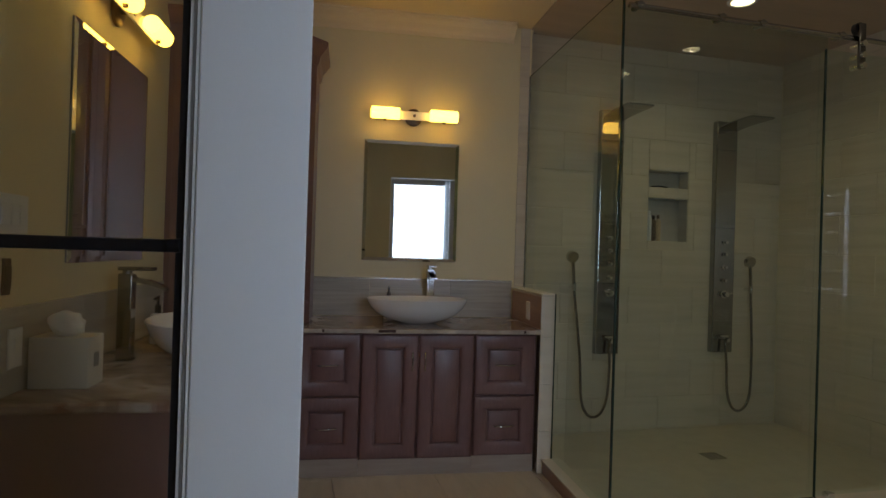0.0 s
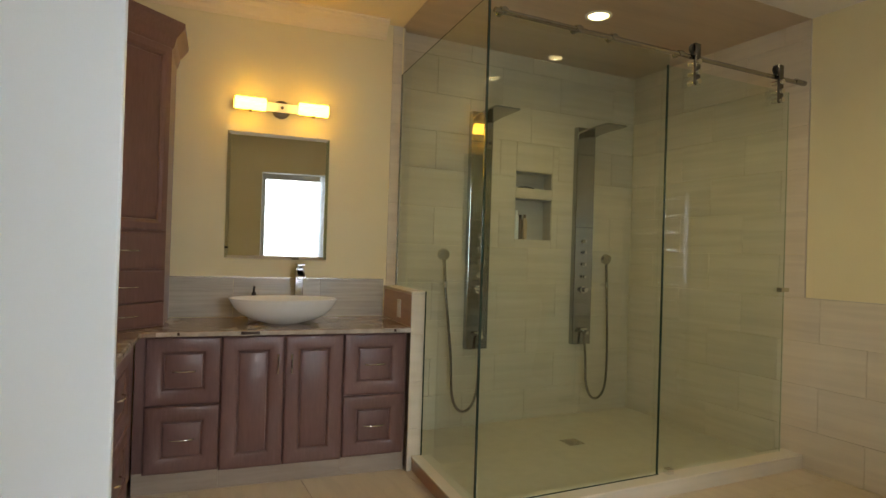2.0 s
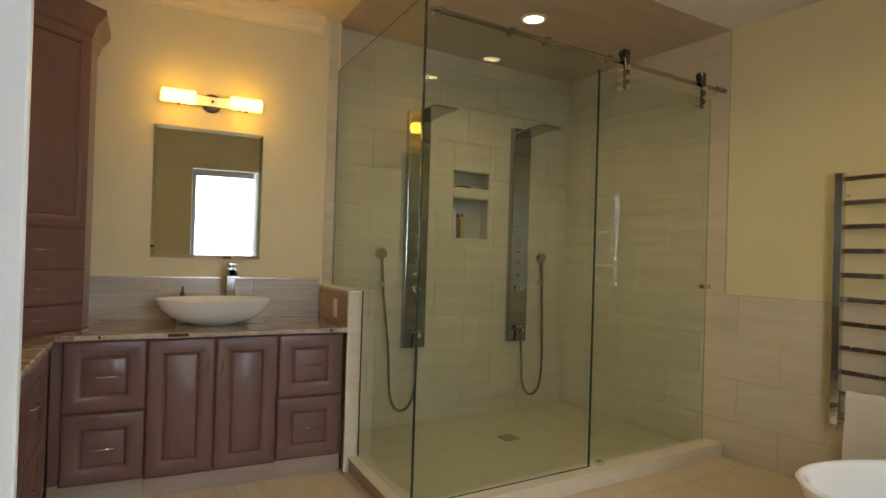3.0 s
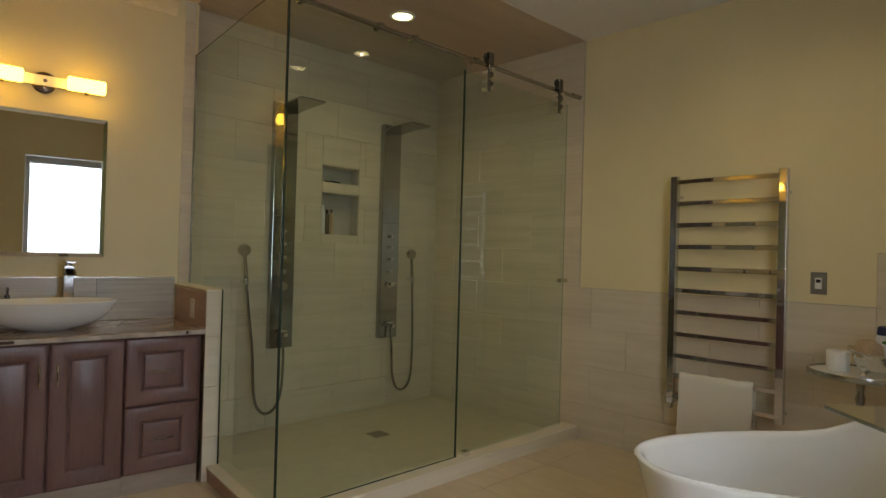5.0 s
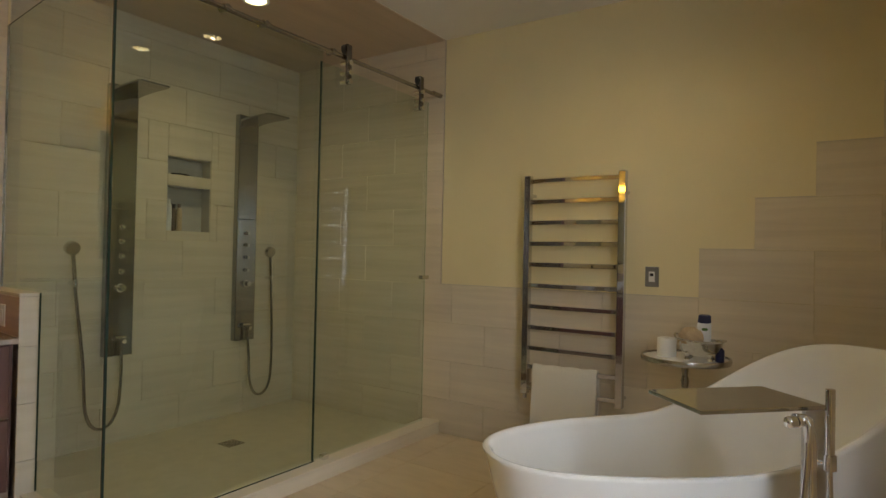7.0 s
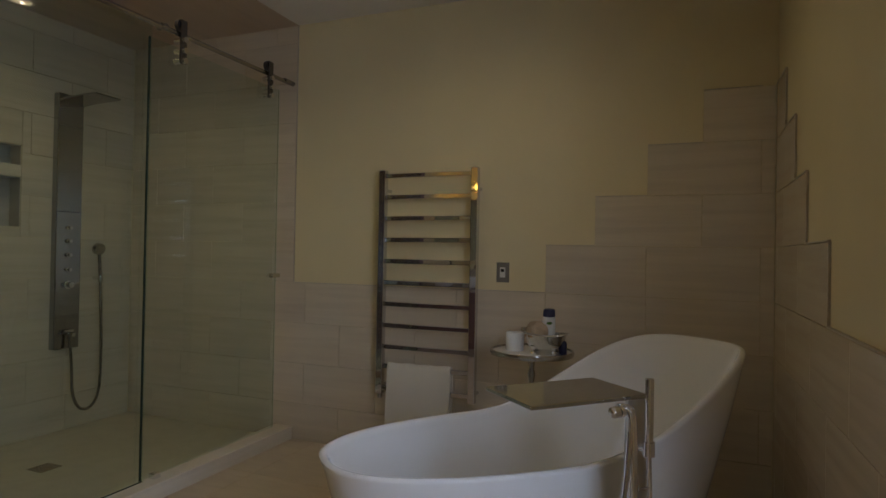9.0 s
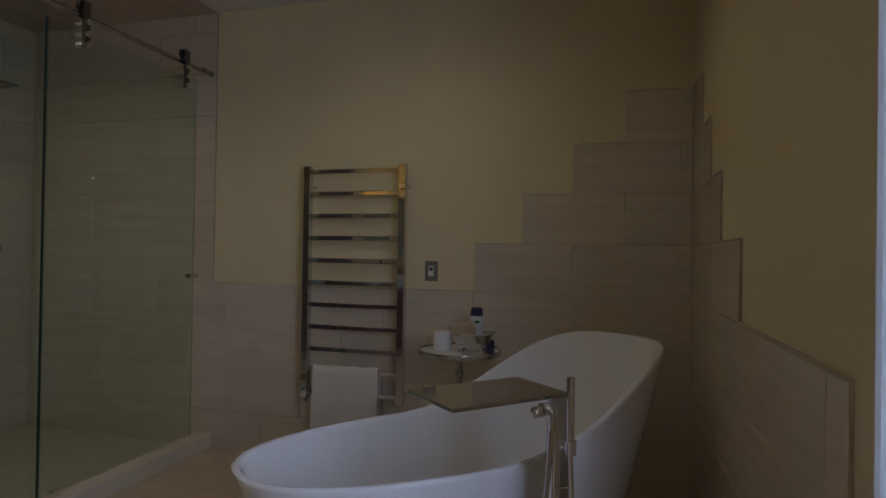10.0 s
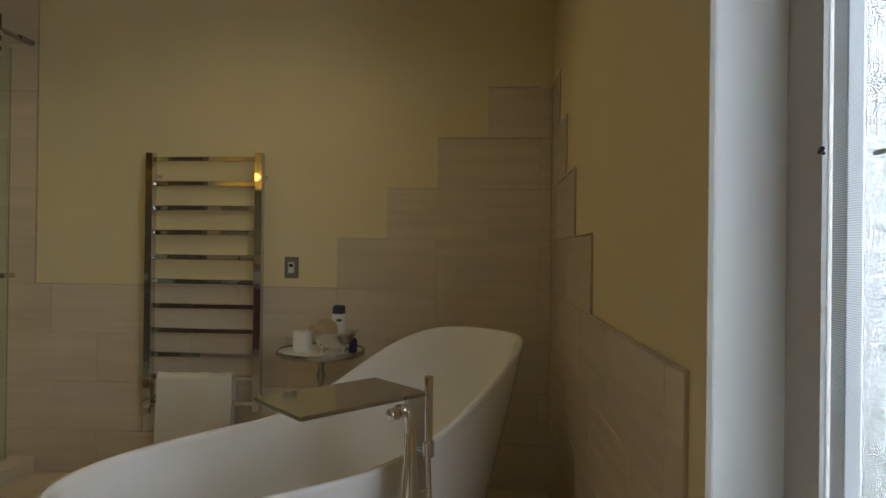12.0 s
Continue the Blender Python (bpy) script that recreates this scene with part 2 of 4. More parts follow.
def add_cyl(bm, a, b, r, r2=None, n=20):
    a, b = Vector(a), Vector(b)
    m = Matrix.Translation((a + b) / 2) @ (b - a).to_track_quat("Z", "Y").to_matrix().to_4x4()
    bmesh.ops.create_cone(bm, cap_ends=True, segments=n, radius1=r, radius2=r if r2 is None else r2, depth=(b - a).length, matrix=m)
    return bm


def cyl(a, b, r, r2=None, n=20):
    return add_cyl(bmesh.new(), a, b, r, r2, n)


def rings(bm, loops, cap_start=True, cap_end=True, closed=True):
    """Skin a list of rings of points with quads."""
    vv = [[bm.verts.new(p) for p in ring] for ring in loops]
    n = len(vv[0])
    for a, b in zip(vv, vv[1:]):
        for i in range(n if closed else n - 1):
            j = (i + 1) % n
            bm.faces.new((a[i], a[j], b[j], b[i]))
    if cap_start:
        bm.faces.new(list(reversed(vv[0])))
    if cap_end:
        bm.faces.new(vv[-1])
    return bm


def lathe(profile, cx=0, cy=0, cz=0, n=40, sx=1.0, sy=1.0, cap_start=True, cap_end=True):
    loops = [[(cx + sx * r * math.cos(2 * math.pi * i / n), cy + sy * r * math.sin(2 * math.pi * i / n), cz + z) for i in range(n)] for r, z in profile]
    return rings(bmesh.new(), loops, cap_start, cap_end)


def smooth_path(pts, steps=8):
    p = [Vector(q) for q in pts]
    p = [2 * p[0] - p[1]] + p + [2 * p[-1] - p[-2]]
    out = []
    for i in range(1, len(p) - 2):
        for k in range(steps):
            t = k / steps
            out.append(0.5 * (2 * p[i] + (p[i + 1] - p[i - 1]) * t + (2 * p[i - 1] - 5 * p[i] + 4 * p[i + 1] - p[i + 2]) * t * t
                              + (3 * p[i] - p[i - 1] - 3 * p[i + 1] + p[i + 2]) * t ** 3))
    out.append(p[-2])
    return out


def tube(pts, r, n=12, steps=8, smooth=True):
    path = smooth_path(pts, steps) if smooth else [Vector(q) for q in pts]
    loops = []
    side = None
    for i, q in enumerate(path):
        d = (path[min(i + 1, len(path) - 1)] - path[max(i - 1, 0)]).normalized()
        if side is None:
            side = d.orthogonal().normalized()
        side = (side - d * side.dot(d)).normalized()
        up = d.cross(side)
        loops.append([q + r * (math.cos(2 * math.pi * k / n) * side + math.sin(2 * math.pi * k / n) * up) for k in range(n)])
    return rings(bmesh.new(), loops)


def nested(w, h, steps):
    """A rectangle w by h in the xz plane, centred, that faces -y: rectangles set in by (inset, height), skinned."""
    loops = []
    for inset, d in steps:
        a, b = w / 2 - inset, h / 2 - inset
        loops.append([(-a, -d, -b), (a, -d, -b), (a, -d, b), (-a, -d, b)])
    return rings(bmesh.new(), loops)


def mesh_of(name, bm, mat, smooth=False):
    bmesh.ops.recalc_face_normals(bm, faces=bm.faces)
    me = bpy.data.meshes.new(name)
    bm.to_mesh(me)
    bm.free()
    me.materials.append(mat)
    if smooth:
        for f in me.polygons:
            f.use_smooth = True
        me.set_sharp_from_angle(angle=radians(smooth if smooth > 1 else 40))
    return me


def part(name, bm, mat, parent, label="", smooth=False, m=None):
    ob = new(name, mesh_of(name, bm, mat, smooth))
    ob.parent = parent
    if m is not None:
        ob.matrix_basis = m
    if label:
        ob["label"] = label
    return ob


# the vanity corner is built out of square with the rest: its own frame, turned about a point on its wall
VANITY = Matrix.Translation((0.4, 4.56, 0)) @ pose(0, 0, 0, 0, 0, -5.2) @ Matrix.Translation((-0.4, -4.56, 0))
SQUARE = Matrix()
frames = [SQUARE]


def thing(name, label, category, m=None, group=""):
    ob = new(name)
    ob.empty_display_size = 0.05
    ob.matrix_basis = frames[-1] @ (m if m is not None else Matrix())
    return tagged(ob, label, category, group)


def solid(name, bm, mat, label, category, smooth=False, kind="", group="", m=None):
    ob = new(name, mesh_of(name, bm, mat, smooth))
    ob.matrix_basis = frames[-1] @ (m if m is not None else Matrix())
    return tagged(ob, label, category, group, kind)


def wall(name, bm, mat, label):
    return solid(name, bm, mat, label, "wall", kind="structure")


# ---------------------------------------------------------------- the room's shell
S = 0.285        # tile course
W = 1.11         # top of the tiled dado
H = 2.95         # ceiling
XE, YB, XL = 3.5, 4.56, -1.0   # towel wall, vanity wall, left wall (in the vanity frame)
XO = -1.75       # outer end of floor and window wall
TT = 0.008       # tile thickness
YW = -0.05       # window wall
YS = 2.97        # front edge of the shower tiling
WX0, WX1, WZ0, WZ1 = 0.17, 1.169, 0.78, 2.40   # window opening

wall_e = wall("wall_east", box(XE + TT, -0.6, -0.1, XE + 0.14, YB + 0.5, H + 0.1), CREAM, "cream painted wall with a tiled dado")
# vanity wall, with the two shower niches cut out of it
N1 = (2.275, 1.883, 2.622, 2.017)
N2 = (2.268, 1.465, 2.626, 1.800)
bmw = bmesh.new()
y0, y1 = YB + TT, YB + 0.14
add_box(bmw, 1.20, y0, -0.1, N2[0], y1, H + 0.1)
add_box(bmw, N2[2], y0, -0.1, XE + TT, y1, H + 0.1)
add_box(bmw, N2[0], y0, -0.1, N2[2], y1, N2[1])
add_box(bmw, N2[0], y0, N2[3], N2[2], y1, N1[1])
add_box(bmw, N2[0], y0, N1[3], N2[2], y1, H + 0.1)
add_box(bmw, N2[0] - 0.02, y1 - 0.02, N2[1] - 0.02, N2[2] + 0.02, y1 + 0.02, N1[3] + 0.02)
wall_n = wall("wall_north", bmw, CREAM, "tiled wall behind the shower")
frames.append(VANITY)
wall_w = wall("wall_west", box(XL - 0.14, -0.9, -0.1, XL, YB + TT, H + 0.1), CREAM, "cream painted side wall")
wall_v = wall("wall_vanity", box(XL - 0.14, YB + TT, -0.1, 1.238, YB + 0.16, H + 0.1), CREAM, "cream painted wall behind the vanity")
frames.pop()
bmw = bmesh.new()
add_box(bmw, XO, -0.16, -0.1, WX0, 0, H + 0.1)
add_box(bmw, WX1, -0.16, -0.1, XE + TT, -TT, H + 0.1)
add_box(bmw, WX0, -0.16, -0.1, WX1, 0, WZ0)
add_box(bmw, WX0, -0.16, WZ1, WX1, 0, H + 0.1)
wall_s = wall("wall_south", bmw, CREAM, "cream painted window wall")
wall_s.matrix_basis = Matrix.Translation((0, YW, 0))
floor = wall("floor", box(XO, -0.6, -0.14, XE + 0.14, YB + 0.35, -0.009), GROUT, "beige tiled bathroom floor")
floor["category"] = "floor"
ceiling = wall("ceiling", box(XO, YW, H, XE + TT, YS, H + 0.12), CEIL, "white painted ceiling")
ceiling["category"] = "ceiling"
def slab(pts, z0, z1):
    return rings(bmesh.new(), [[(x, y, z0) for x, y in pts], [(x, y, z1) for x, y in pts]])


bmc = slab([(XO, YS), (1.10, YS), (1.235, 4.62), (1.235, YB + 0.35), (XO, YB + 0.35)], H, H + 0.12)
ceiling_2 = wall("ceiling_vanity", bmc, VANITY_CEIL, "ceiling above the vanity with sconce glow in its paint")
ceiling_2["category"] = "ceiling"
ceiling_3 = wall("ceiling_shower", slab([(1.10, YS), (XE + TT, YS), (XE + TT, YB + TT), (1.235, YB + TT)], H - 0.004, H + 0.12), TILE_CEIL, "beige tiled shower ceiling")
ceiling_3["category"] = "ceiling"

# crown moulding on the vanity wall and the left wall
def crown(name, p0, p1, inward):
    prof = ((0, 0), (0, -0.115), (0.012, -0.115), (0.018, -0.095), (0.04, -0.08), (0.055, -0.05), (0.085, -0.03), (0.09, -0.012), (0.105, -0.010), (0.105, 0))
    a, b, n = Vector(p0), Vector(p1), Vector(inward)
    loops = [[q + n * d + Vector((0, 0, z)) for d, z in prof] for q in (a, b)]
    return solid(name, rings(bmesh.new(), loops), VANITY_CEIL, "stepped crown moulding below the ceiling with sconce glow in its paint", "trim", kind="structure")


frames.append(VANITY)
crown("trim_crown_north", (XL, YB + TT, H), (1.10, YB + TT, H), (0, -1, 0))
crown("trim_crown_west", (XL, -0.4, H), (XL, YB - 0.11, H), (1, 0, 0))
frames.pop()

# partition end beside the left vanity
pier = thing("partition_pier", "white painted wall end with a grooved edge strip", "wall")
pier["kind"] = "structure"
part("panel", box(-0.550, 1.42, 0, -0.392, 1.47, H, 0.003), PIER, pier)
for i in range(3):
    part("edge_strip", box(-0.5555 - 0.005 * i, 1.424 + 0.003 * i, 0, -0.551 - 0.005 * i, 1.47, H, 0.001), PIER if i != 1 else GREY_PLASTIC, pier)

screen = thing("framed_glass_screen", "black metal framed glass screen beside the wall end", "screen")
part("stile", box(-0.578, 1.44, 0, -0.566, 1.47, H, 0.002), BLACK, screen)
XS = -1.275
part("stile", box(XS, 1.44, 0, XS + 0.024, 1.47, H, 0.002), BLACK, screen)
part("crossbar", box(XS + 0.024, 1.437, 1.316, -0.578, 1.467, 1.335, 0.003), BLACK, screen)
part("bar_end_bolt", cyl((-0.586, 1.434, 1.326), (-0.570, 1.434, 1.326), 0.010), BLACK, screen)
pane = part("pane", box(XS + 0.02, 1.453, 0.005, -0.577, 1.457, H - 0.01), CLEAR, screen)

# ---------------------------------------------------------------- window
win = thing("window_1", "white framed window with hammered leaded glass", "window", Matrix.Translation((0, YW, 0)))
win["kind"] = "structure"
YP, XJ = -0.117, 1.160      # room face of the frame, inner end of the jamb


def jamb_profile():
    """The jamb's section in plan: a bead at the wall's corner, then a shallow hollow back to the frame."""
    pts = [(WX1 + 0.004, 0.002), (WX1 - 0.002, 0.003), (WX1 - 0.009, -0.003), (WX1 - 0.0095, -0.0055)]
    for i in range(9):
        u = i / 8
        pts.append((WX1 - 0.010 + (XJ - WX1 + 0.010) * u + 0.004 * math.sin(math.pi * u), -0.006 + (YP + 0.006) * u))
    return pts + [(XJ, -0.158), (WX1 + 0.004, -0.158)]


jp = jamb_profile()
part("jamb", rings(bmesh.new(), [[(x, y, WZ0) for x, y in jp], [(x, y, WZ1) for x, y in jp]]), WHITE, win, smooth=25)
part("reveal", box(WX0 - 0.002, -0.155, WZ0, WX0 + 0.004, 0.001, WZ1, 0.0005), WHITE, win)
part("head", box(WX0 + 0.004, -0.155, WZ1 - 0.006, XJ, 0.006, WZ1 + 0.002, 0.001), WHITE, win)
part("window_sill", box(WX0 + 0.004, -0.155, WZ0 - 0.002, XJ, 0.012, WZ0 + 0.016, 0.004), WHITE, win)
XF0, XF1, XG = WX0 + 0.004, XJ, 1.051     # frame from side to side, inner edge of the frame's room face
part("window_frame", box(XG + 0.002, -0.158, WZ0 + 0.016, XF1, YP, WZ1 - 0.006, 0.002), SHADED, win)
for name, x0, x1, y, mat in (("window_stop", XG - 0.012, XG + 0.002, YP + 0.003, PALE_SCREEN), ("screen_channel", XG - 0.044, XG - 0.012, YP - 0.004, SCREEN_DARK), ("screen_frame", XG - 0.076, XG - 0.044, YP - 0.006, SCREEN)):
    part(name, box(x0, y - 0.003, WZ0 + 0.016, x1, y, WZ1 - 0.006, 0.0008), mat, win)
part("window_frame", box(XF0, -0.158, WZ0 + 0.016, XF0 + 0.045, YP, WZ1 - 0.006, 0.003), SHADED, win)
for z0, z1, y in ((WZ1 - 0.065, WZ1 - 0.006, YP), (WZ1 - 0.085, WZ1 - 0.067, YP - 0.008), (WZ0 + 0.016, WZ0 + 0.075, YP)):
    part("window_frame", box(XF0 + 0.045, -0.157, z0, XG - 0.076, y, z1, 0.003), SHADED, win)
XP0, XP1 = XF0 + 0.045, XG - 0.076
pane = part("pane", box(XP0 - 0.004, -0.146, WZ0 + 0.07, XG + 0.001, -0.141, WZ1 - 0.08), FROST, win, "hammered obscure glass")
pane.visible_shadow = False
for gx in (XP0 + 0.05, XP1 - 0.05):
    part("lead_came", box(gx - 0.003, -0.141, WZ0 + 0.075, gx + 0.003, -0.136, WZ1 - 0.085), GREY_PLASTIC, win)
for gz in (WZ0 + 0.13, 1.466, WZ1 - 0.14):
    part("lead_came", box(XP0, -0.141, gz - 0.003, XP1, -0.1355, gz + 0.003), GREY_PLASTIC, win)
part("latch", add_cyl(cyl((XG - 0.004, YP + 0.003, 1.478), (XG - 0.008, YP + 0.012, 1.480), 0.0022), (XG - 0.007, YP + 0.011, 1.479), (XG - 0.017, YP + 0.013, 1.483), 0.0034), BLACK, win)

solid("ground", box(-400, -400, -0.6, 400, -0.7, -0.5), LAWN, "green lawn outside the window", "ground", kind="structure")
solid("backdrop_bright_sky", box(-400, -52, -5, 22, -51.9, 70), glow("overcast_sky_glow", (0.86, 0.93, 1.0), 6.0), "bright overcast sky outside", "sky", kind="structure")
solid("backdrop_far_trees", box(22, -52, -0.6, 400, -51.5, 12), FOLIAGE, "far dark green belt of trees beyond the lawn", "trees", kind="structure")

frames.append(VANITY)

# ---------------------------------------------------------------- cabinets
SLIM = ((0, 0), (0, 0.016), (0.004, 0.020), (0.040, 0.023), (0.056, 0.016), (0.060, 0.006), (0.066, 0.006), (0.069, 0.010), (0.074, 0.011))
FRONT = ((0, 0), (0, 0.012), (0.003, 0.017), (0.009, 0.021), (0.020, 0.024), (0.045, 0.025), (0.060, 0.023), (0.074, 0.018), (0.084, 0.011), (0.088, 0.003), (0.093, 0.003), (0.095, 0.010), (0.099, 0.012))


def pull(parent, x, z, length, vertical, y):
    """Slim bowed bar pull with two feet."""
    a = length / 2
    pts = [(-a, y, 0), (-a * 0.85, y - 0.018, 0), (-a * 0.4, y - 0.027, 0), (0, y - 0.029, 0), (a * 0.4, y - 0.027, 0), (a * 0.85, y - 0.018, 0), (a, y, 0)]
    pts = [(x, q[1], z + q[0]) if vertical else (x + q[0], q[1], z) for q in pts]
    part("handle", tube(pts, 0.0042, 8, 4), CHROME, parent, "thin bowed chrome pull", smooth=True)


def front(cab, name, x0, z0, x1, z1, y, handle):
    ob = part(name, nested(x1 - x0, z1 - z0, FRONT), WOOD, cab, smooth=30, m=pose((x0 + x1) / 2, y, (z0 + z1) / 2))
    w, h = x1 - x0, z1 - z0
    if handle == "mid":
        pull(ob, 0, 0, 0.13, False, -0.010)
    elif handle:
        pull(ob, handle * (w / 2 - 0.035), h / 2 - 0.16, 0.12, True, -0.022)
    return ob


def cabinet(name, label, x0, x1, y0, y1, m=None):
    cab = thing(name, label, "cabinet", m)
    part("body", box(x0, y0, 0.12, x1, y1, 0.842, 0.002), WOOD, cab)
    part("toe_kick", box(x0, y0 + 0.012, 0, x1, y0 + 0.04, 0.12), TILE_KICK, cab, "brown tiled plinth")
    return cab


G = 0.0025
YV = 3.945     # face of the back vanity
c = cabinet("drawer_cabinet", "dark cherry two-drawer vanity cabinet with raised panels", -0.363, 0.0635, YV, YB)
front(c, "drawer", -0.311, 0.474, 0.064 - G, 0.838, YV, "mid")
front(c, "drawer", -0.311, 0.112, 0.064 - G, 0.469, YV, "mid")
c = cabinet("sink_cabinet", "dark cherry two-door vanity cabinet under the basin", 0.0645, 0.7395, YV, YB)
front(c, "door", 0.064 + G, 0.105, 0.402 - G, 0.838, YV, 1)
front(c, "door", 0.402 + G, 0.105, 0.740 - G, 0.838, YV, -1)
c = cabinet("drawer_cabinet", "dark cherry two-drawer vanity cabinet beside the half wall", 0.7405, 1.128, YV, YB)
front(c, "drawer", 0.740 + G, 0.474, 1.116, 0.838, YV, "mid")
front(c, "drawer", 0.740 + G, 0.112, 1.116, 0.469, YV, "mid")

# left vanity: local x runs towards the camera's side along the wall, fronts face the room
XV = -0.365
ML = Matrix.Translation((XV, 0, 0)) @ pose(0, 0, 0, 0, 0, 90)
def left_cab(name, label, ya, yb):
    return cabinet(name, label, ya, yb, 0, 0.634, ML)


c = left_cab("sink_cabinet", "dark cherry vanity cabinet on the side wall", 2.28, 3.12)
front(c, "door", 2.29, 0.105, 2.70 - G, 0.838, 0, 1)
front(c, "door", 2.70 + G, 0.105, 3.115, 0.838, 0, -1)
c = left_cab("drawer_cabinet", "dark cherry drawer cabinet in the vanity corner", 3.121, 3.90)
front(c, "drawer", 3.125, 0.478, 3.62, 0.838, 0, "mid")
front(c, "drawer", 3.125, 0.115, 3.62, 0.472, 0, "mid")

# L-shaped worktop with a rounded inner corner
def worktop():
    r, xf = 0.07, -0.335
    pts = [(XL, 2.25), (xf - 0.007, 2.25), (xf, 2.257)]
    pts += [(xf + r - r * math.cos(a), 3.893 - r + r * math.sin(a)) for a in (i * math.pi / 2 / 6 for i in range(7))]
    pts += [(1.138, 3.893), (1.138, YB), (XL, YB)]
    def ring(z, inset):
        out = []
        for x, y in pts:
            dx = -inset if xf - 0.01 <= x < xf + 0.1 else 0
            dy = inset if (3.7 < y < 4.0 and x > xf - 0.002) else (inset if y < 2.4 else 0)
            out.append((x + dx, y + dy, z))
        return out
    return rings(bmesh.new(), [ring(0.843, 0.006), ring(0.849, 0), ring(0.866, 0), ring(0.873, 0.007)])


top = thing("worktop", "polished brown veined stone L-shaped worktop", "countertop")
part("slab", worktop(), STONE, top)
part("front_lip", box(-0.262, 3.8885, 0.847, 1.138, 3.8925, 0.870, 0.0015), STONE_LIP, top, "pale polished stone edge")
part("front_lip", box(-0.3345, 2.262, 0.847, -0.3305, 3.82, 0.870, 0.0015), STONE_LIP, top, "pale polished stone edge")
for kx, kw in ((-0.16, 0.012), (0.16, 0.10), (1.03, 0.014)):
    part("knot", box(kx, 3.8875, 0.852, kx + kw, 3.8883, 0.868, 0.0003), STONE_KNOT, top, "dark brown knot in the stone edge")

# splashback tiles
splash = thing("splashback", "grey streaked tile splashback behind the worktop", "splashback")
splash["kind"] = "structure"


def basin(x, y, z, turn=0):
    b = thing("vessel_basin", "white oval ceramic vessel basin on the worktop", "sink", pose(x, y, z, 0, 0, turn), "vessel basins")
    prof = [(0.09, 0.0), (0.105, 0.004), (0.12, 0.008), (0.20, 0.030), (0.255, 0.060), (0.295, 0.100), (0.317, 0.140), (0.324, 0.152), (0.320, 0.156), (0.311, 0.152), (0.285, 0.105), (0.24, 0.068), (0.16, 0.038), (0.07, 0.026), (0.03, 0.024)]
    part("bowl", lathe(prof, n=56, sy=0.62), CERAMIC, b, smooth=True)
    part("waste", lathe([(0.028, 0.024), (0.03, 0.028), (0.02, 0.031), (0.004, 0.031)], n=20), CHROME, b, "chrome waste", smooth=True)
    return b


def tap(x, y, z, turn=0):
    """Tall square mixer with a waterfall spout; the spout points along -y."""
    t = thing("basin_tap", "tall square chrome mixer tap beside the basin", "faucet", pose(x, y, z, 0, 0, turn), "basin taps")
    part("base", box(-0.032, -0.032, 0, 0.032, 0.032, 0.008, 0.003), GREY_CHROME, t)
    part("column", box(-0.026, -0.026, 0.008, 0.026, 0.026, 0.335, 0.004), GREY_CHROME, t)
    sp = []
    for k in range(9):
        u = k / 8
        yy, zz, th = -0.022 - 0.125 * u, 0.312 - 0.035 * u * u, 0.020 - 0.008 * u
        sp.append([(-0.025, yy, zz - th / 2), (0.025, yy, zz - th / 2), (0.025, yy, zz + th / 2), (-0.025, yy, zz + th / 2)])
    part("spout", rings(bmesh.new(), sp), GREY_CHROME, t, smooth=True)
    part("neck", cyl((0, 0, 0.335), (0, 0, 0.348), 0.018), GREY_CHROME, t, smooth=True)
    part("lever", box(-0.025, -0.10, 0.348, 0.025, 0.028, 0.362, 0.004), GREY_CHROME, t)
    return t


def dispenser(x, y, z):
    d = thing("soap_dispenser", "small chrome soap pump behind the basin", "soap dispenser", pose(x, y, z))
    part("bottle", lathe([(0.030, 0), (0.032, 0.004), (0.032, 0.118), (0.026, 0.133), (0.012, 0.138)], n=24), CERAMIC, d, smooth=True)
    part("collar", cyl((0, 0, 0.136), (0, 0, 0.175), 0.013), DARK_CHROME, d, smooth=True)
    part("pump", add_cyl(cyl((0, 0, 0.175), (0, 0, 0.212), 0.006), (0, 0.008, 0.210), (0, -0.045, 0.205), 0.007, n=12), DARK_CHROME, d, smooth=True)
    return d


basin(0.418, 4.20, 0.873)
tap(0.531, 4.44, 0.873)
dispenser(0.25, 4.41, 0.873)
basin(-0.62, 3.03, 0.873, 90)
tap(-0.87, 2.90, 0.873, 90)
dispenser(-0.88, 3.33, 0.873)


def sconce(m):
    """Two frosted glass tubes on a bar, with an oval back plate."""
    s = thing("wall_sconce", "lit two-light wall sconce with frosted glass tubes", "wall light", m, "vanity sconces")
    part("back_plate", lathe([(0.060, 0), (0.060, 0.012), (0.05, 0.018), (0.01, 0.020)], n=32), NICKEL, s, smooth=True, m=pose(0, 0, 0, 90) @ Matrix.Diagonal((1, 1, 1, 1)))
    part("arm", cyl((0, 0, 0.0), (0, -0.075, 0.0), 0.010), NICKEL, s, smooth=True)
    part("glass_bar", box(-0.305, -0.070, -0.030, 0.305, -0.062, 0.030, 0.003), SHADE_DIM, s, "softly lit frosted glass bar")
    for sx in (-0.2, 0.2):
        g = part("shade", lathe([(0.036, -0.095), (0.040, -0.09), (0.040, 0.09), (0.036, 0.095)], n=28), SHADE, s, "glowing frosted glass tube", smooth=True, m=pose(sx, -0.105, 0, 0, 90, 0))
        part("cup", cyl((sx, -0.105, -0.052), (sx, -0.105, -0.038), 0.010), NICKEL, s, smooth=True)
    return s


sconce(pose(0.395, YB + TT, 2.255))
sconce(pose(XL, 3.06, 2.27, 0, 0, 90))


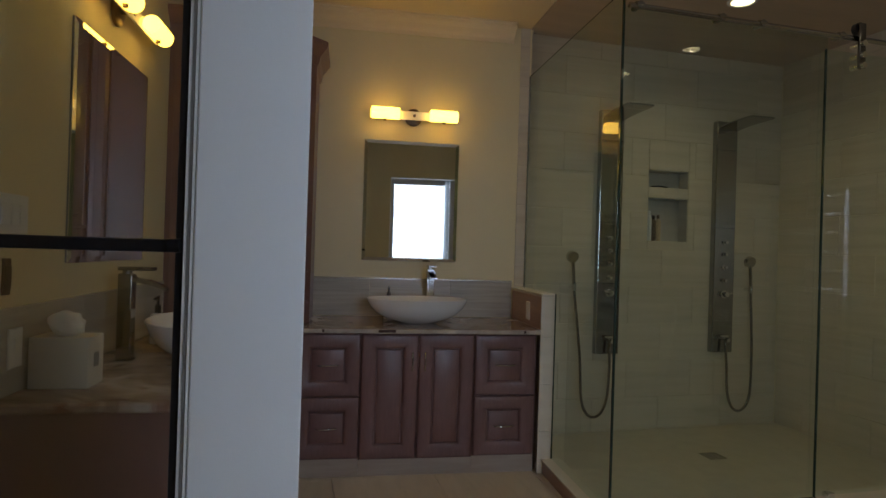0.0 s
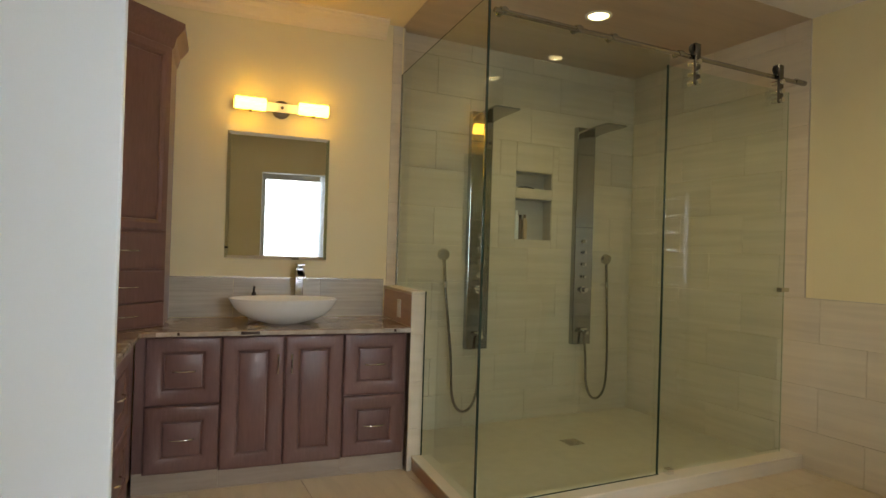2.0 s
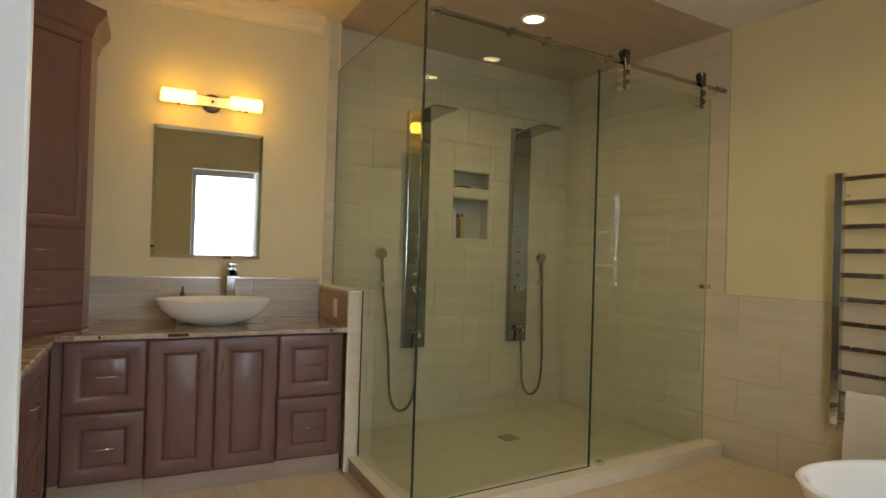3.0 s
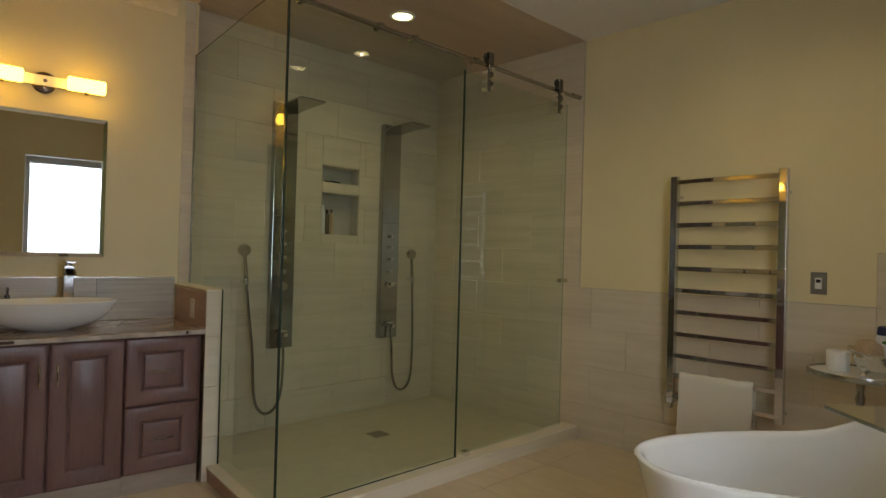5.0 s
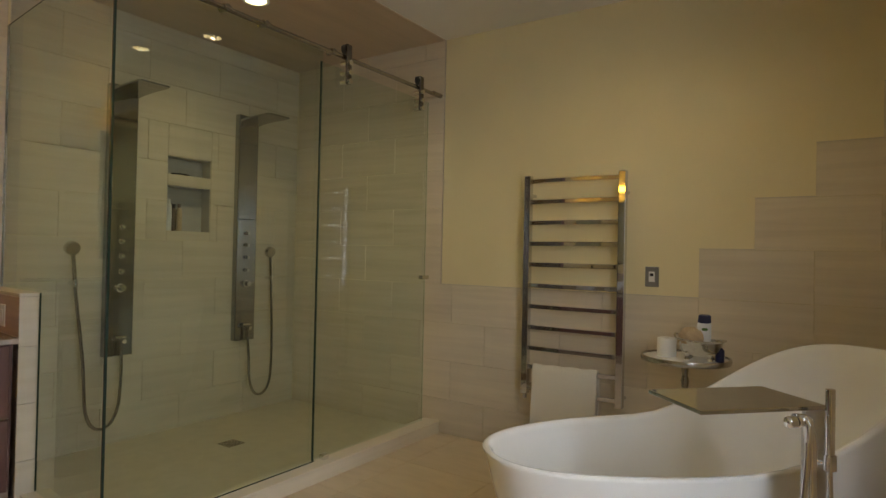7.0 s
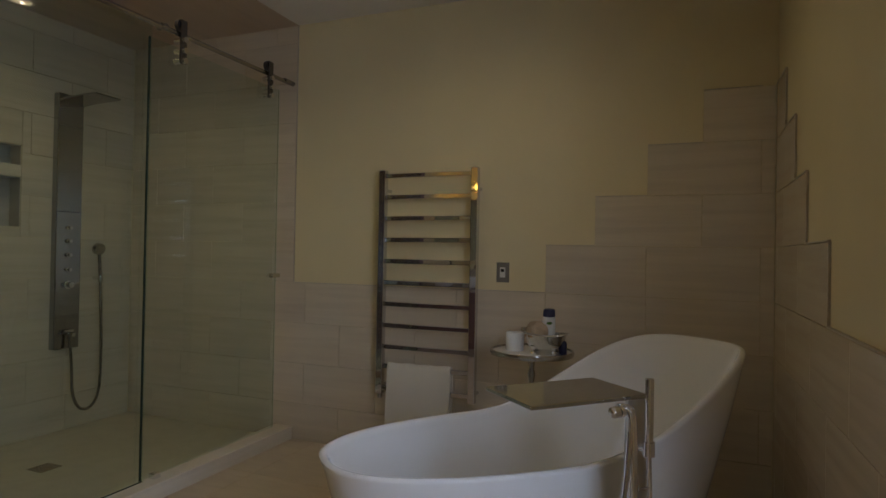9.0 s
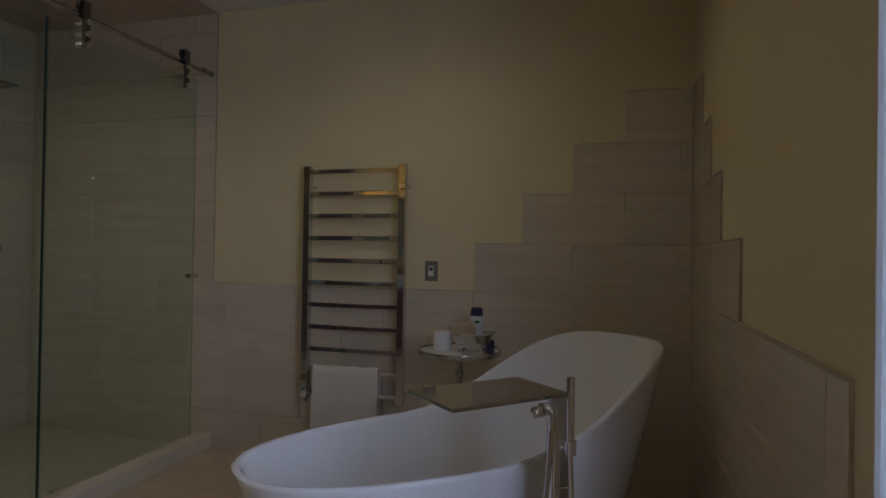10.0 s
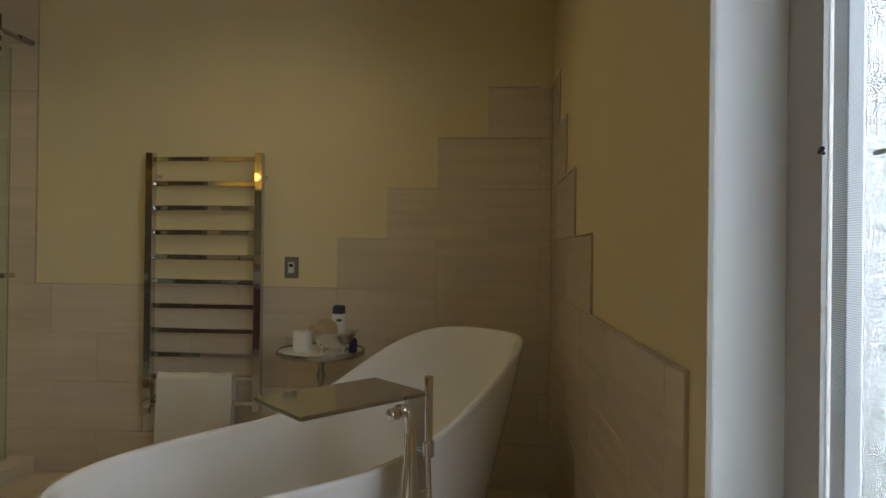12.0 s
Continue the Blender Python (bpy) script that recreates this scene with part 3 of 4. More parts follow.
def wall_mirror(m, w, h):
    """Frameless bevelled mirror on a flat backing."""
    f = thing("wall_mirror", "large rectangular mirror without a frame above the basin", "mirror", m)
    a, b = w / 2, h / 2
    bm = bmesh.new()
    rings(bm, [[(-a, 0, -b), (a, 0, -b), (a, 0, b), (-a, 0, b)], [(-a, -0.006, -b), (a, -0.006, -b), (a, -0.006, b), (-a, -0.006, b)]])
    part("backing", bm, GREY_PLASTIC, f)
    i = 0.022
    def at(x, z, lift):
        return (x, -0.0065 - lift, z)
    bm = rings(bmesh.new(), [[at(-a, -b, 0), at(a, -b, 0), at(a, b, 0), at(-a, b, 0)], [at(-a, -b, 0.002), at(a, -b, 0.002), at(a, b, 0.002), at(-a, b, 0.002)],
                             [at(-a + i, -b + i, 0.005), at(a - i, -b + i, 0.005), at(a - i, b - i, 0.005), at(-a + i, b - i, 0.005)]])
    part("glass", bm, MIRROR, f, "bevelled mirror glass")
    return f


wall_mirror(pose(0.395, YB + TT, 1.672), 0.657, 0.83)
wall_mirror(pose(XL, 3.065, 1.68, 0, 0, 90), 0.77, 0.86)

# tall corner cabinet on the worktop, set across the corner
tall = thing("tall_corner_cabinet", "tall dark cherry corner cabinet with panel door and drawers", "cabinet")
P0, P1 = Vector((-0.60, 3.81)), Vector((-0.25, 4.16))
dv = (P1 - P0)
TW = dv.length
nrm = Vector((dv.y, -dv.x)).normalized()
def prism(pts, z0, z1):
    return rings(bmesh.new(), [[(x, y, z0) for x, y in pts], [(x, y, z1) for x, y in pts]])


foot = [(XL, YB), (XL, P0.y), (P0.x, P0.y), (P1.x, P1.y), (P1.x, YB)]
part("body", prism(foot, 0.873, 2.48), WOOD, tall)
MT = pose((P0.x + P1.x) / 2, (P0.y + P1.y) / 2, 0, 0, 0, math.degrees(math.atan2(dv.y, dv.x)))
def corner_loop(d, z):
    q0, q1 = P0 + nrm * d, P1 + nrm * d
    return [(XL, YB, z), (XL, P0.y - d, z), (P0.x + d * 0.41, P0.y - d, z), (P1.x + d, P1.y - d * 0.41, z), (P1.x + d, YB, z)]


part("cornice", rings(bmesh.new(), [corner_loop(d, z) for d, z in ((0.002, 2.44), (0.012, 2.46), (0.02, 2.50), (0.055, 2.545), (0.065, 2.56), (0.065, 2.585))]), WOOD, tall)
d = part("door", nested(TW - 0.03, 1.03, SLIM), WOOD, tall, m=MT @ pose(0, 0, 1.925))
for zc, hh in ((1.295, 0.20), (1.10, 0.17), (0.945, 0.13)):
    d = part("drawer", nested(TW - 0.03, hh, ((0, 0), (0, 0.014), (0.004, 0.019), (0.012, 0.020))), WOOD, tall, m=MT @ pose(0, 0, zc))
    pull(d, 0, 0, 0.12, False, -0.018)

part("side_panel", nested(0.34, 1.50, SLIM), WOOD, tall, m=pose((XL + P0.x) / 2, P0.y, 1.68))

# tissue box on the left worktop
tb = thing("tissue_box", "cream cardboard tissue box with a pulled tissue", "tissue box", pose(-0.900, 2.485, 0.873, 0, 0, 0))
part("carton", box(-0.085, -0.058, 0, 0.085, 0.058, 0.158, 0.003), CARD, tb)
bm = bmesh.new()
bmesh.ops.create_icosphere(bm, subdivisions=4, radius=0.05)
for v in bm.verts:
    k = noise.noise(v.co * 26) * 0.014 + noise.noise(v.co * 70) * 0.006
    v.co = v.co * (1 + k / 0.05)
    v.co.z = v.co.z * 0.85 + 0.190
    if v.co.z < 0.161:
        v.co.x *= 0.5
        v.co.y *= 0.5
        v.co.z = max(v.co.z, 0.153)
part("tissue", bm, PAPER, tb, "crumpled white tissue", smooth=80)
part("print_bar", box(0.0852, -0.02, 0.06, 0.0858, 0.02, 0.105), GREY_PLASTIC, tb)


def plate(name, label, m, w, h, mat, rockers):
    s = thing(name, label, "switch", m)
    part("plate", nested(w, h, ((0, 0), (0, 0.003), (0.003, 0.006), (0.005, 0.006))), mat, s)
    n = rockers
    for i in range(n):
        x = (i - (n - 1) / 2) * 0.046
        part("rocker", nested(0.030, 0.062, ((0, 0.0062), (0, 0.008), (0.002, 0.010))), mat, s, m=pose(x, 0, 0))
    return s


plate("light_switch", "cream triple rocker light switch on the wall", pose(XL, 2.34, 1.40, 0, 0, 90), 0.165, 0.115, PLASTIC, 3)
plate("light_switch", "dark rocker switch on the side wall", pose(XL, 2.32, 1.22, 0, 0, 90), 0.04, 0.105, NICKEL, 1)
plate("power_outlet", "white outlet plate on the splashback", pose(XL + 0.009, 2.36, 1.01, 0, 0, 90), 0.072, 0.115, PLASTIC, 1)

frames.pop()

# ---------------------------------------------------------------- shower
GX, GY = 1.10, 3.04     # side glass and front glass planes
frames.append(VANITY)
hw = thing("half_wall", "tiled half wall carrying the shower glass", "wall")
hw["kind"] = "structure"
part("core", box(1.150, 3.918, 0.0, 1.222, YB, 1.075), GROUT, hw)
part("cap", box(1.138, 3.902, 1.075, 1.234, YB, 1.093, 0.004), TILE_PALE, hw, "pale stone cap")
kerb = thing("shower_kerb", "low pale tiled shower kerb", "kerb")
kerb["kind"] = "structure"
frames.pop()
part("kerb_side", box(1.175, 3.03, 0, 1.275, 3.909, 0.077), TILE_BROWN, kerb, "brown tiled kerb side")
part("kerb_top", box(1.165, 3.02, 0.077, 1.285, 3.909, 0.091, 0.003), TILE_PALE, kerb)
kerb_2 = thing("shower_kerb", "low pale tiled kerb along the shower front", "kerb")
kerb_2["kind"] = "structure"
part("kerb_front", box(1.045, 2.955, 0, XE, 3.085, 0.078), TILE_PALE, kerb_2)
part("kerb_top", box(1.038, 2.948, 0.078, XE, 3.090, 0.092, 0.003), TILE_PALE, kerb_2)

screen_s = thing("shower_screen", "frameless green-tinted shower screen with fixed panels", "shower screen")
ZT = 2.605
def sheet(name, x0, y0, z0, x1, y1, z1, parent):
    """One pane as a thin single sheet, with its polished edges as strips of their own."""
    bm = bmesh.new()
    if abs(x1 - x0) > abs(y1 - y0):
        q = [(x0, y0, z0), (x1, y0, z0), (x1, y0, z1), (x0, y0, z1)]
    else:
        q = [(x0, y0, z0), (x0, y1, z0), (x0, y1, z1), (x0, y0, z1)]
    bm.faces.new([bm.verts.new(p) for p in q])
    return part(name, bm, SHOWER_GLASS, parent, "green-tinted clear glass")


SG = 1.228
sheet("side_pane", SG, 3.905, 1.094, SG, YB, ZT, screen_s).matrix_basis = VANITY
sheet("side_pane", SG, 3.118, 0.093, SG, 3.905, ZT, screen_s).matrix_basis = VANITY
sheet("front_pane", GX, GY, 0.093, 2.315, GY, 2.538, screen_s)
part("edge", box(GX - 0.005, GY - 0.005, 0.093, GX + 0.005, GY + 0.005, ZT), GLASS_EDGE, screen_s, "dark polished glass edge")
part("edge", box(SG - 0.004, 3.899, 0.093, SG + 0.004, 3.9015, 1.093), GLASS_EDGE, screen_s, m=VANITY)
part("edge", box(GX + 0.01, GY - 0.004, 0.0925, 2.315, GY + 0.004, 0.0955), GLASS_EDGE, screen_s)
part("edge", box(SG - 0.002, 3.118, ZT - 0.001, SG + 0.002, YB, ZT + 0.001), GLASS_EDGE, screen_s, m=VANITY)
part("glazing_channel", box(SG - 0.006, YB - 0.008, 1.094, SG + 0.006, YB + 0.004, ZT), STEEL, screen_s, m=VANITY)
part("rail", cyl((1.11, GY - 0.035, 2.525), (XE - 0.03, GY - 0.035, 2.525), 0.0135), GREY_CHROME, screen_s, "chrome sliding rail", smooth=True)
for rx in (1.16, 1.62, 1.86, 2.36):
    part("rail_mount", add_cyl(cyl((rx, GY - 0.05, 2.530), (rx, GY + 0.012, 2.530), 0.017), (rx - 0.02, GY - 0.035, 2.53), (rx + 0.02, GY - 0.035, 2.53), 0.0165), GREY_CHROME, screen_s, smooth=True)
part("rail_end", cyl((XE - 0.10, GY - 0.035, 2.530), (XE, GY - 0.035, 2.530), 0.018), GREY_CHROME, screen_s, smooth=True)
part("wall_clip", box(3.305, GY - 0.045, 1.148, 3.385, GY - 0.010, 1.176, 0.003), STEEL, screen_s)

door = thing("sliding_shower_door", "frameless sliding glass shower door on chrome rollers", "shower door")
DY = GY - 0.018
sheet("pane", 2.285, DY, 0.108, 3.365, DY, 2.455, door)
part("edge", box(2.280, DY - 0.005, 0.108, 2.287, DY + 0.005, 2.455), GLASS_EDGE, door, "dark polished glass edge")
part("edge", box(3.363, DY - 0.003, 0.108, 3.367, DY + 0.003, 2.455), SHOWER_GLASS, door)
for hx in (2.47, 3.22):
    h = part("hanger", box(hx - 0.021, DY - 0.05, 2.36, hx + 0.021, DY - 0.034, 2.60, 0.004), DARK_CHROME, door, "chrome roller hanger")
    part("roller", cyl((hx, DY - 0.034, 2.575), (hx, DY - 0.006, 2.575), 0.033, n=28), BLACK, h, smooth=True)
    for hz in (2.375, 2.43, 2.49):
        part("bolt", add_cyl(cyl((hx, DY - 0.064, hz), (hx, DY - 0.05, hz), 0.016, 0.019), (hx, DY - 0.034, hz), (hx, DY + 0.012, hz), 0.017), CHROME, h, smooth=True)
part("floor_guide", box(2.355, DY - 0.022, 0.093, 2.40, DY + 0.022, 0.125, 0.004), CHROME, door)


def shower_column(px, side):
    """Tall steel shower panel with an overhead rose, body jets and a hand shower on a hose; side -1 or 1."""
    s = thing("shower", "tall grey steel shower panel with jets and rain head", "shower", pose(px, YB, 0), "shower panels")
    y = -0.055
    part("panel", box(-0.095, y, 0.60, 0.095, -0.001, 2.43, 0.006), PANEL, s)
    part("seam", box(-0.094, y - 0.0015, 2.20, 0.094, y, 2.204), BLACK, s)
    part("seam", box(-0.094, y - 0.0015, 1.583, 0.094, y, 1.587), BLACK, s)
    head = []
    for yo, zz, hwid, hh in ((0.03, 2.368, 0.088, 0.014), (-0.004, 2.372, 0.09, 0.012), (-0.05, 2.380, 0.096, 0.008), (-0.13, 2.386, 0.100, 0.006), (-0.35, 2.392, 0.102, 0.006), (-0.37, 2.392, 0.096, 0.004)):
        yy = y + yo
        head.append([(-hwid, yy, zz - hh), (hwid, yy, zz - hh), (hwid, yy, zz + hh), (-hwid, yy, zz + hh)])
    part("rain_head", rings(bmesh.new(), head), PANEL, s, smooth=True)
    for z in (1.47, 1.375, 1.275, 1.17):
        j = part("jet", lathe([(0.018, 0), (0.018, 0.006), (0.013, 0.010), (0.012, 0.028), (0.003, 0.030)], n=20), CHROME, s, "chrome body jet", smooth=True, m=pose(0, y, z, 90))
    v = part("mixer_knob", lathe([(0.030, 0), (0.030, 0.008), (0.022, 0.012), (0.020, 0.045), (0.004, 0.047)], n=24), CHROME, s, smooth=True, m=pose(0, y, 1.06, 90))
    part("lever", cyl((0, y - 0.035, 1.06), (0.055 * side, y - 0.045, 1.075), 0.006), CHROME, s, smooth=True)
    part("spout", add_cyl(cyl((0, y, 0.715), (0, y - 0.075, 0.705), 0.015), (-0.035, y - 0.02, 0.73), (0.035, y - 0.02, 0.73), 0.010), CHROME, s, smooth=True)
    hx = 0.27 * (-1 if side < 0 else 1) - 0.02
    part("hose", tube([(0.0, y - 0.03, 0.70), (0.005 * side, y - 0.05, 0.5), (0.02 * side, y - 0.05, 0.28), (0.075 * side, y - 0.05, 0.165), (0.16 * side, y - 0.05, 0.155), (0.225 * side, y - 0.05, 0.27),
                       (0.245 * side, y - 0.04, 0.6), (hx * 0.98, y - 0.02, 1.0), (hx, y - 0.01, 1.10)], 0.0105, 10, 8), GREY_CHROME, s, "ribbed metal hose", smooth=True)
    part("holder", add_cyl(cyl((hx, 0, 1.10), (hx, y - 0.005, 1.10), 0.014), (hx, y - 0.01, 1.075), (hx, y - 0.01, 1.125), 0.017), CHROME, s, smooth=True)
    hd = part("hand_shower", tube([(hx, y - 0.01, 1.10), (hx - 0.008, y - 0.012, 1.20), (hx - 0.022, y - 0.02, 1.30)], 0.0125, 12, 6), GREY_CHROME, s, "hand shower on its holder", smooth=True)
    part("spray_face", cyl((hx - 0.026, y - 0.008, 1.325), (hx - 0.026, y - 0.038, 1.318), 0.045, 0.042, 28), STEEL, hd, smooth=True)
    return s


shower_column(1.915, -1)
shower_column(2.93, 1)


def bottle(x, y, z, h, r, mat, cap):
    b = thing("bottle", "small toiletry bottle standing in the shower niche", "bottle", pose(x, y, z))
    part("body", lathe([(r * 0.9, 0), (r, 0.005), (r, h * 0.78), (r * 0.5, h * 0.86)], n=20), mat, b, smooth=True)
    part("cap", cyl((0, 0, h * 0.86), (0, 0, h), r * 0.55, n=16), cap, b, smooth=True)


bottle(2.315, YB + 0.055, N2[1], 0.235, 0.020, PLASTIC, PLASTIC)
bottle(2.355, YB + 0.06, N2[1], 0.20, 0.024, NICKEL, BLACK)
bottle(2.40, YB + 0.06, N2[1], 0.205, 0.021, SPONGE, NICKEL)
rz = thing("razor", "dark razor lying in the upper niche", "razor", pose(2.42, YB + 0.05, N1[1]))
part("grip", tube([(-0.07, 0, 0.006), (-0.02, 0.01, 0.016), (0.05, 0, 0.008)], 0.006, 8), BLACK, rz, smooth=True)
part("blade_head", box(-0.09, -0.02, 0.0, -0.068, 0.02, 0.014, 0.003), BLACK, rz)

dr = thing("floor_drain", "square dark metal shower floor drain", "drain", pose(2.40, 3.93, 0.002))
part("frame", nested(0.13, 0.13, ((0, 0), (0, 0.004), (0.008, 0.004), (0.010, 0.001))), STEEL, dr, m=pose(0, 0, 0, -90))
for i in range(6):
    part("slat", box(-0.052, -0.047 + i * 0.0175, 0.001, 0.052, -0.039 + i * 0.0175, 0.0035), NICKEL, dr)


def downlight(x, y, z):
    d = thing("downlight", "lit round recessed ceiling downlight", "ceiling light", pose(x, y, z), "ceiling downlights")
    part("trim_ring", lathe([(0.088, 0.001), (0.088, -0.005), (0.068, -0.008), (0.065, 0.001)], n=36, cap_start=False, cap_end=False), WHITE, d, smooth=True)
    part("lens", lathe([(0.065, -0.001), (0.065, -0.003)], n=32), SPOT_GLOW, d, "glowing lens")


downlight(2.27, 3.62, H - 0.004)
downlight(2.54, 1.62, H)
downlight(2.39, 0.88, H)

# ---------------------------------------------------------------- towel warmer
rack = thing("towel_warmer", "chrome ladder towel warmer on the wall", "towel warmer")
RX = 3.40
for ry in (1.575, 2.205):
    up = part("upright", box(RX - 0.022, ry - 0.022, 0.425, RX + 0.022, ry + 0.022, 1.865, 0.003), RACK, rack)
    for bz in (0.47, 1.74):
        part("bracket", cyl((RX + 0.02, ry, bz), (XE, ry, bz), 0.012), RACK, up, smooth=True)
BARS = [1.829 - 0.1375 * i for i in range(9)] + [0.605, 0.465]


def bowed_bar(z):
    """A flat bar between the uprights that bows out a little towards the room."""
    loops = []
    for i in range(17):
        u = i / 16
        y, bow = 1.592 + 0.596 * u, 0.011 * (1 - (2 * u - 1) ** 2)
        x0, x1 = RX - 0.006 - bow, RX + 0.006 - bow
        loops.append([(x0, y, z - 0.011), (x0 + 0.003, y, z - 0.014), (x1, y, z - 0.014), (x1, y, z + 0.014), (x0 + 0.003, y, z + 0.014), (x0, y, z + 0.011)])
    return rings(bmesh.new(), loops)


for bz in BARS:
    part("bar", bowed_bar(bz), RACK, rack, smooth=30)
part("valve", add_cyl(cyl((RX - 0.01, 2.183, 0.455), (RX - 0.01, 2.12, 0.455), 0.012), (RX, 2.205, 0.43), (RX, 2.205, 0.395), 0.014), RACK, rack, smooth=True)


def towel():
    loops = []
    zs = [0.10, 0.2, 0.35, 0.5, 0.6, 0.63, 0.636, 0.63, 0.6, 0.5, 0.4, 0.3, 0.22]
    ds = [-0.035, -0.034, -0.033, -0.030, -0.028, -0.020, -0.002, 0.018, 0.024, 0.026, 0.027, 0.028, 0.028]
    n = 24
    outer, inner = [], []
    for z, d in zip(zs, ds):
        row = []
        for i in range(n + 1):
            u = i / n
            y = 1.715 + 0.43 * u
            wv = 0.006 * math.sin(u * 9 + z * 3) * (1 if z < 0.6 else 0.3)
            row.append((RX + d + wv, y + 0.006 * math.sin(z * 9), z - 0.008 * u + (0.003 * math.sin(u * 21) if z > 0.6 else 0)))
        outer.append(row)
    bm = bmesh.new()
    rings(bm, outer, False, False, closed=False)
    bmesh.ops.recalc_face_normals(bm, faces=bm.faces)
    bmesh.ops.solidify(bm, geom=bm.faces[:], thickness=0.009)
    return bm


solid("towel", towel(), TOWEL, "cream terry towel folded over the towel warmer", "towel", smooth=60)
th = plate("thermostat_switch", "grey wall timer switch with a white key", pose(XE + TT, 1.423, 1.225, 0, 0, -90), 0.080, 0.122, GREY_PLASTIC, 0)
part("key", nested(0.034, 0.062, ((0, 0.006), (0, 0.009), (0.003, 0.011))), PLASTIC, th, "white key")
part("display", nested(0.022, 0.018, ((0, 0.011), (0, 0.0118))), BLACK, th, m=pose(0, 0, 0.012))

# ---------------------------------------------------------------- round table with bath things
TX, TY, TZ = 3.20, 1.16, 0.805
tab = thing("side_table", "small round glass side table with a metal rim", "table", pose(TX, TY, 0))
part("glass_top", lathe([(0.215, TZ - 0.006), (0.218, TZ)], n=48), CERAMIC, tab, "pale glass top", smooth=True)
part("rim", lathe([(0.214, TZ - 0.018), (0.226, TZ - 0.018), (0.230, TZ - 0.004), (0.226, TZ + 0.010), (0.217, TZ + 0.010), (0.214, TZ - 0.018)], n=48, cap_start=False, cap_end=False), STEEL, tab, smooth=True)
part("stem", lathe([(0.030, 0.05), (0.014, 0.09), (0.012, 0.4), (0.018, 0.45), (0.012, 0.5), (0.012, 0.62), (0.022, 0.68), (0.014, 0.71), (0.020, 0.75), (0.05, 0.785)], n=24), STEEL, tab, smooth=True)
part("foot", lathe([(0.15, 0.0), (0.15, 0.012), (0.06, 0.03), (0.03, 0.055)], n=40), STEEL, tab, smooth=True)

tr = thing("paper_roll", "white toilet paper roll standing on the table", "toilet paper", pose(3.19, 1.255, TZ))
part("roll", lathe([(0.021, 0), (0.048, 0), (0.050, 0.004), (0.050, 0.096), (0.048, 0.10), (0.021, 0.10), (0.021, 0)], n=36, cap_start=False, cap_end=False), PAPER, tr, smooth=50)
part("core", lathe([(0.019, 0.001), (0.0208, 0.001), (0.0208, 0.099), (0.019, 0.099), (0.019, 0.001)], n=24, cap_start=False, cap_end=False), CARD, tr, smooth=True)

bk = thing("bath_caddy", "silver tub-shaped basket filled with bath things", "basket", pose(3.16, 1.08, TZ, 0, 0, 90))
bm = bmesh.new()
loops = []
for k, (rr, z) in enumerate(((0.06, 0.026), (0.085, 0.033), (0.100, 0.06), (0.112, 0.100), (0.116, 0.104), (0.105, 0.098), (0.092, 0.064), (0.07, 0.038))):
    loops.append([(rr * math.cos(a) * 1.0, rr * 0.66 * math.sin(a), z + (0.02 * max(0, math.cos(a)) ** 2 if z > 0.08 else 0)) for a in (2 * math.pi * i / 32 for i in range(32))])
part("bowl", rings(bm, loops), HAMMERED, bk, smooth=True)
for fx in (-0.055, 0.055):
    for fy in (-0.036, 0.036):
        part("claw_foot", lathe([(0.012, 0), (0.017, 0.006), (0.015, 0.014), (0.008, 0.022), (0.016, 0.042)], fx, fy, n=14), CHROME, bk, smooth=True)
part("rolled_rim", tube([(-0.124, 0, 0.112), (-0.10, 0.055, 0.107), (0.0, 0.078, 0.103), (0.10, 0.056, 0.114), (0.124, 0, 0.132), (0.10, -0.056, 0.114), (0, -0.078, 0.103), (-0.10, -0.055, 0.107), (-0.124, 0, 0.112)], 0.006, 10, 6), HAMMERED, bk, smooth=True)
bt = thing("lotion_bottle", "white lotion bottle with a navy cap", "bottle", pose(3.21, 1.075, TZ + 0.040, 10, 0, -68))
part("body", lathe([(0.026, 0), (0.034, 0.008), (0.037, 0.08), (0.035, 0.150), (0.030, 0.160)], n=28, sy=0.55), PLASTIC, bt, smooth=True)
part("cap", lathe([(0.030, 0.160), (0.034, 0.163), (0.031, 0.196), (0.026, 0.201)], n=28, sy=0.6), NAVY, bt, "navy cap", smooth=True)
part("label_mark", lathe([(0.016, 0), (0.016, 0.002)], n=20, sy=0.5), LAWN, bt, "green oval mark", m=pose(0, -0.0190, 0.128, 90))
sp = bmesh.new()
bmesh.ops.create_icosphere(sp, subdivisions=4, radius=0.062)
for v in sp.verts:
    v.co *= 1 + 0.12 * noise.noise(v.co * 40) + 0.08 * noise.noise(v.co * 110)
solid("bath_sponge", sp, SPONGE, "tan bath sponge in the basket", "sponge", smooth=60, m=pose(3.16, 1.125, TZ + 0.110))
ptub = thing("perfume_bottle", "dark violet glass bottle beside the basket", "bottle", pose(3.17, 0.985, TZ))
part("body", lathe([(0.018, 0), (0.022, 0.004), (0.022, 0.06), (0.010, 0.075)], n=20), NAVY, ptub, smooth=True)
part("stopper", lathe([(0.008, 0.075), (0.013, 0.082), (0.013, 0.10), (0.006, 0.106)], n=16), CHROME, ptub, smooth=True)

# ---------------------------------------------------------------- freestanding slipper tub, set across the corner
TUB = pose(2.42, 0.89, 0, 0, 0, -43.5)
tub = thing("bathtub", "white freestanding slipper bathtub set across the corner", "bathtub", TUB @ Matrix.Translation((-0.014, 0, 0)))
A, B = 0.936, 0.402
def rim_z(u):
    t = min(1, max(0, (u + 0.17) / 1.06))
    return 0.612 + 0.338 * (t * t * (3 - 2 * t)) ** 1.25


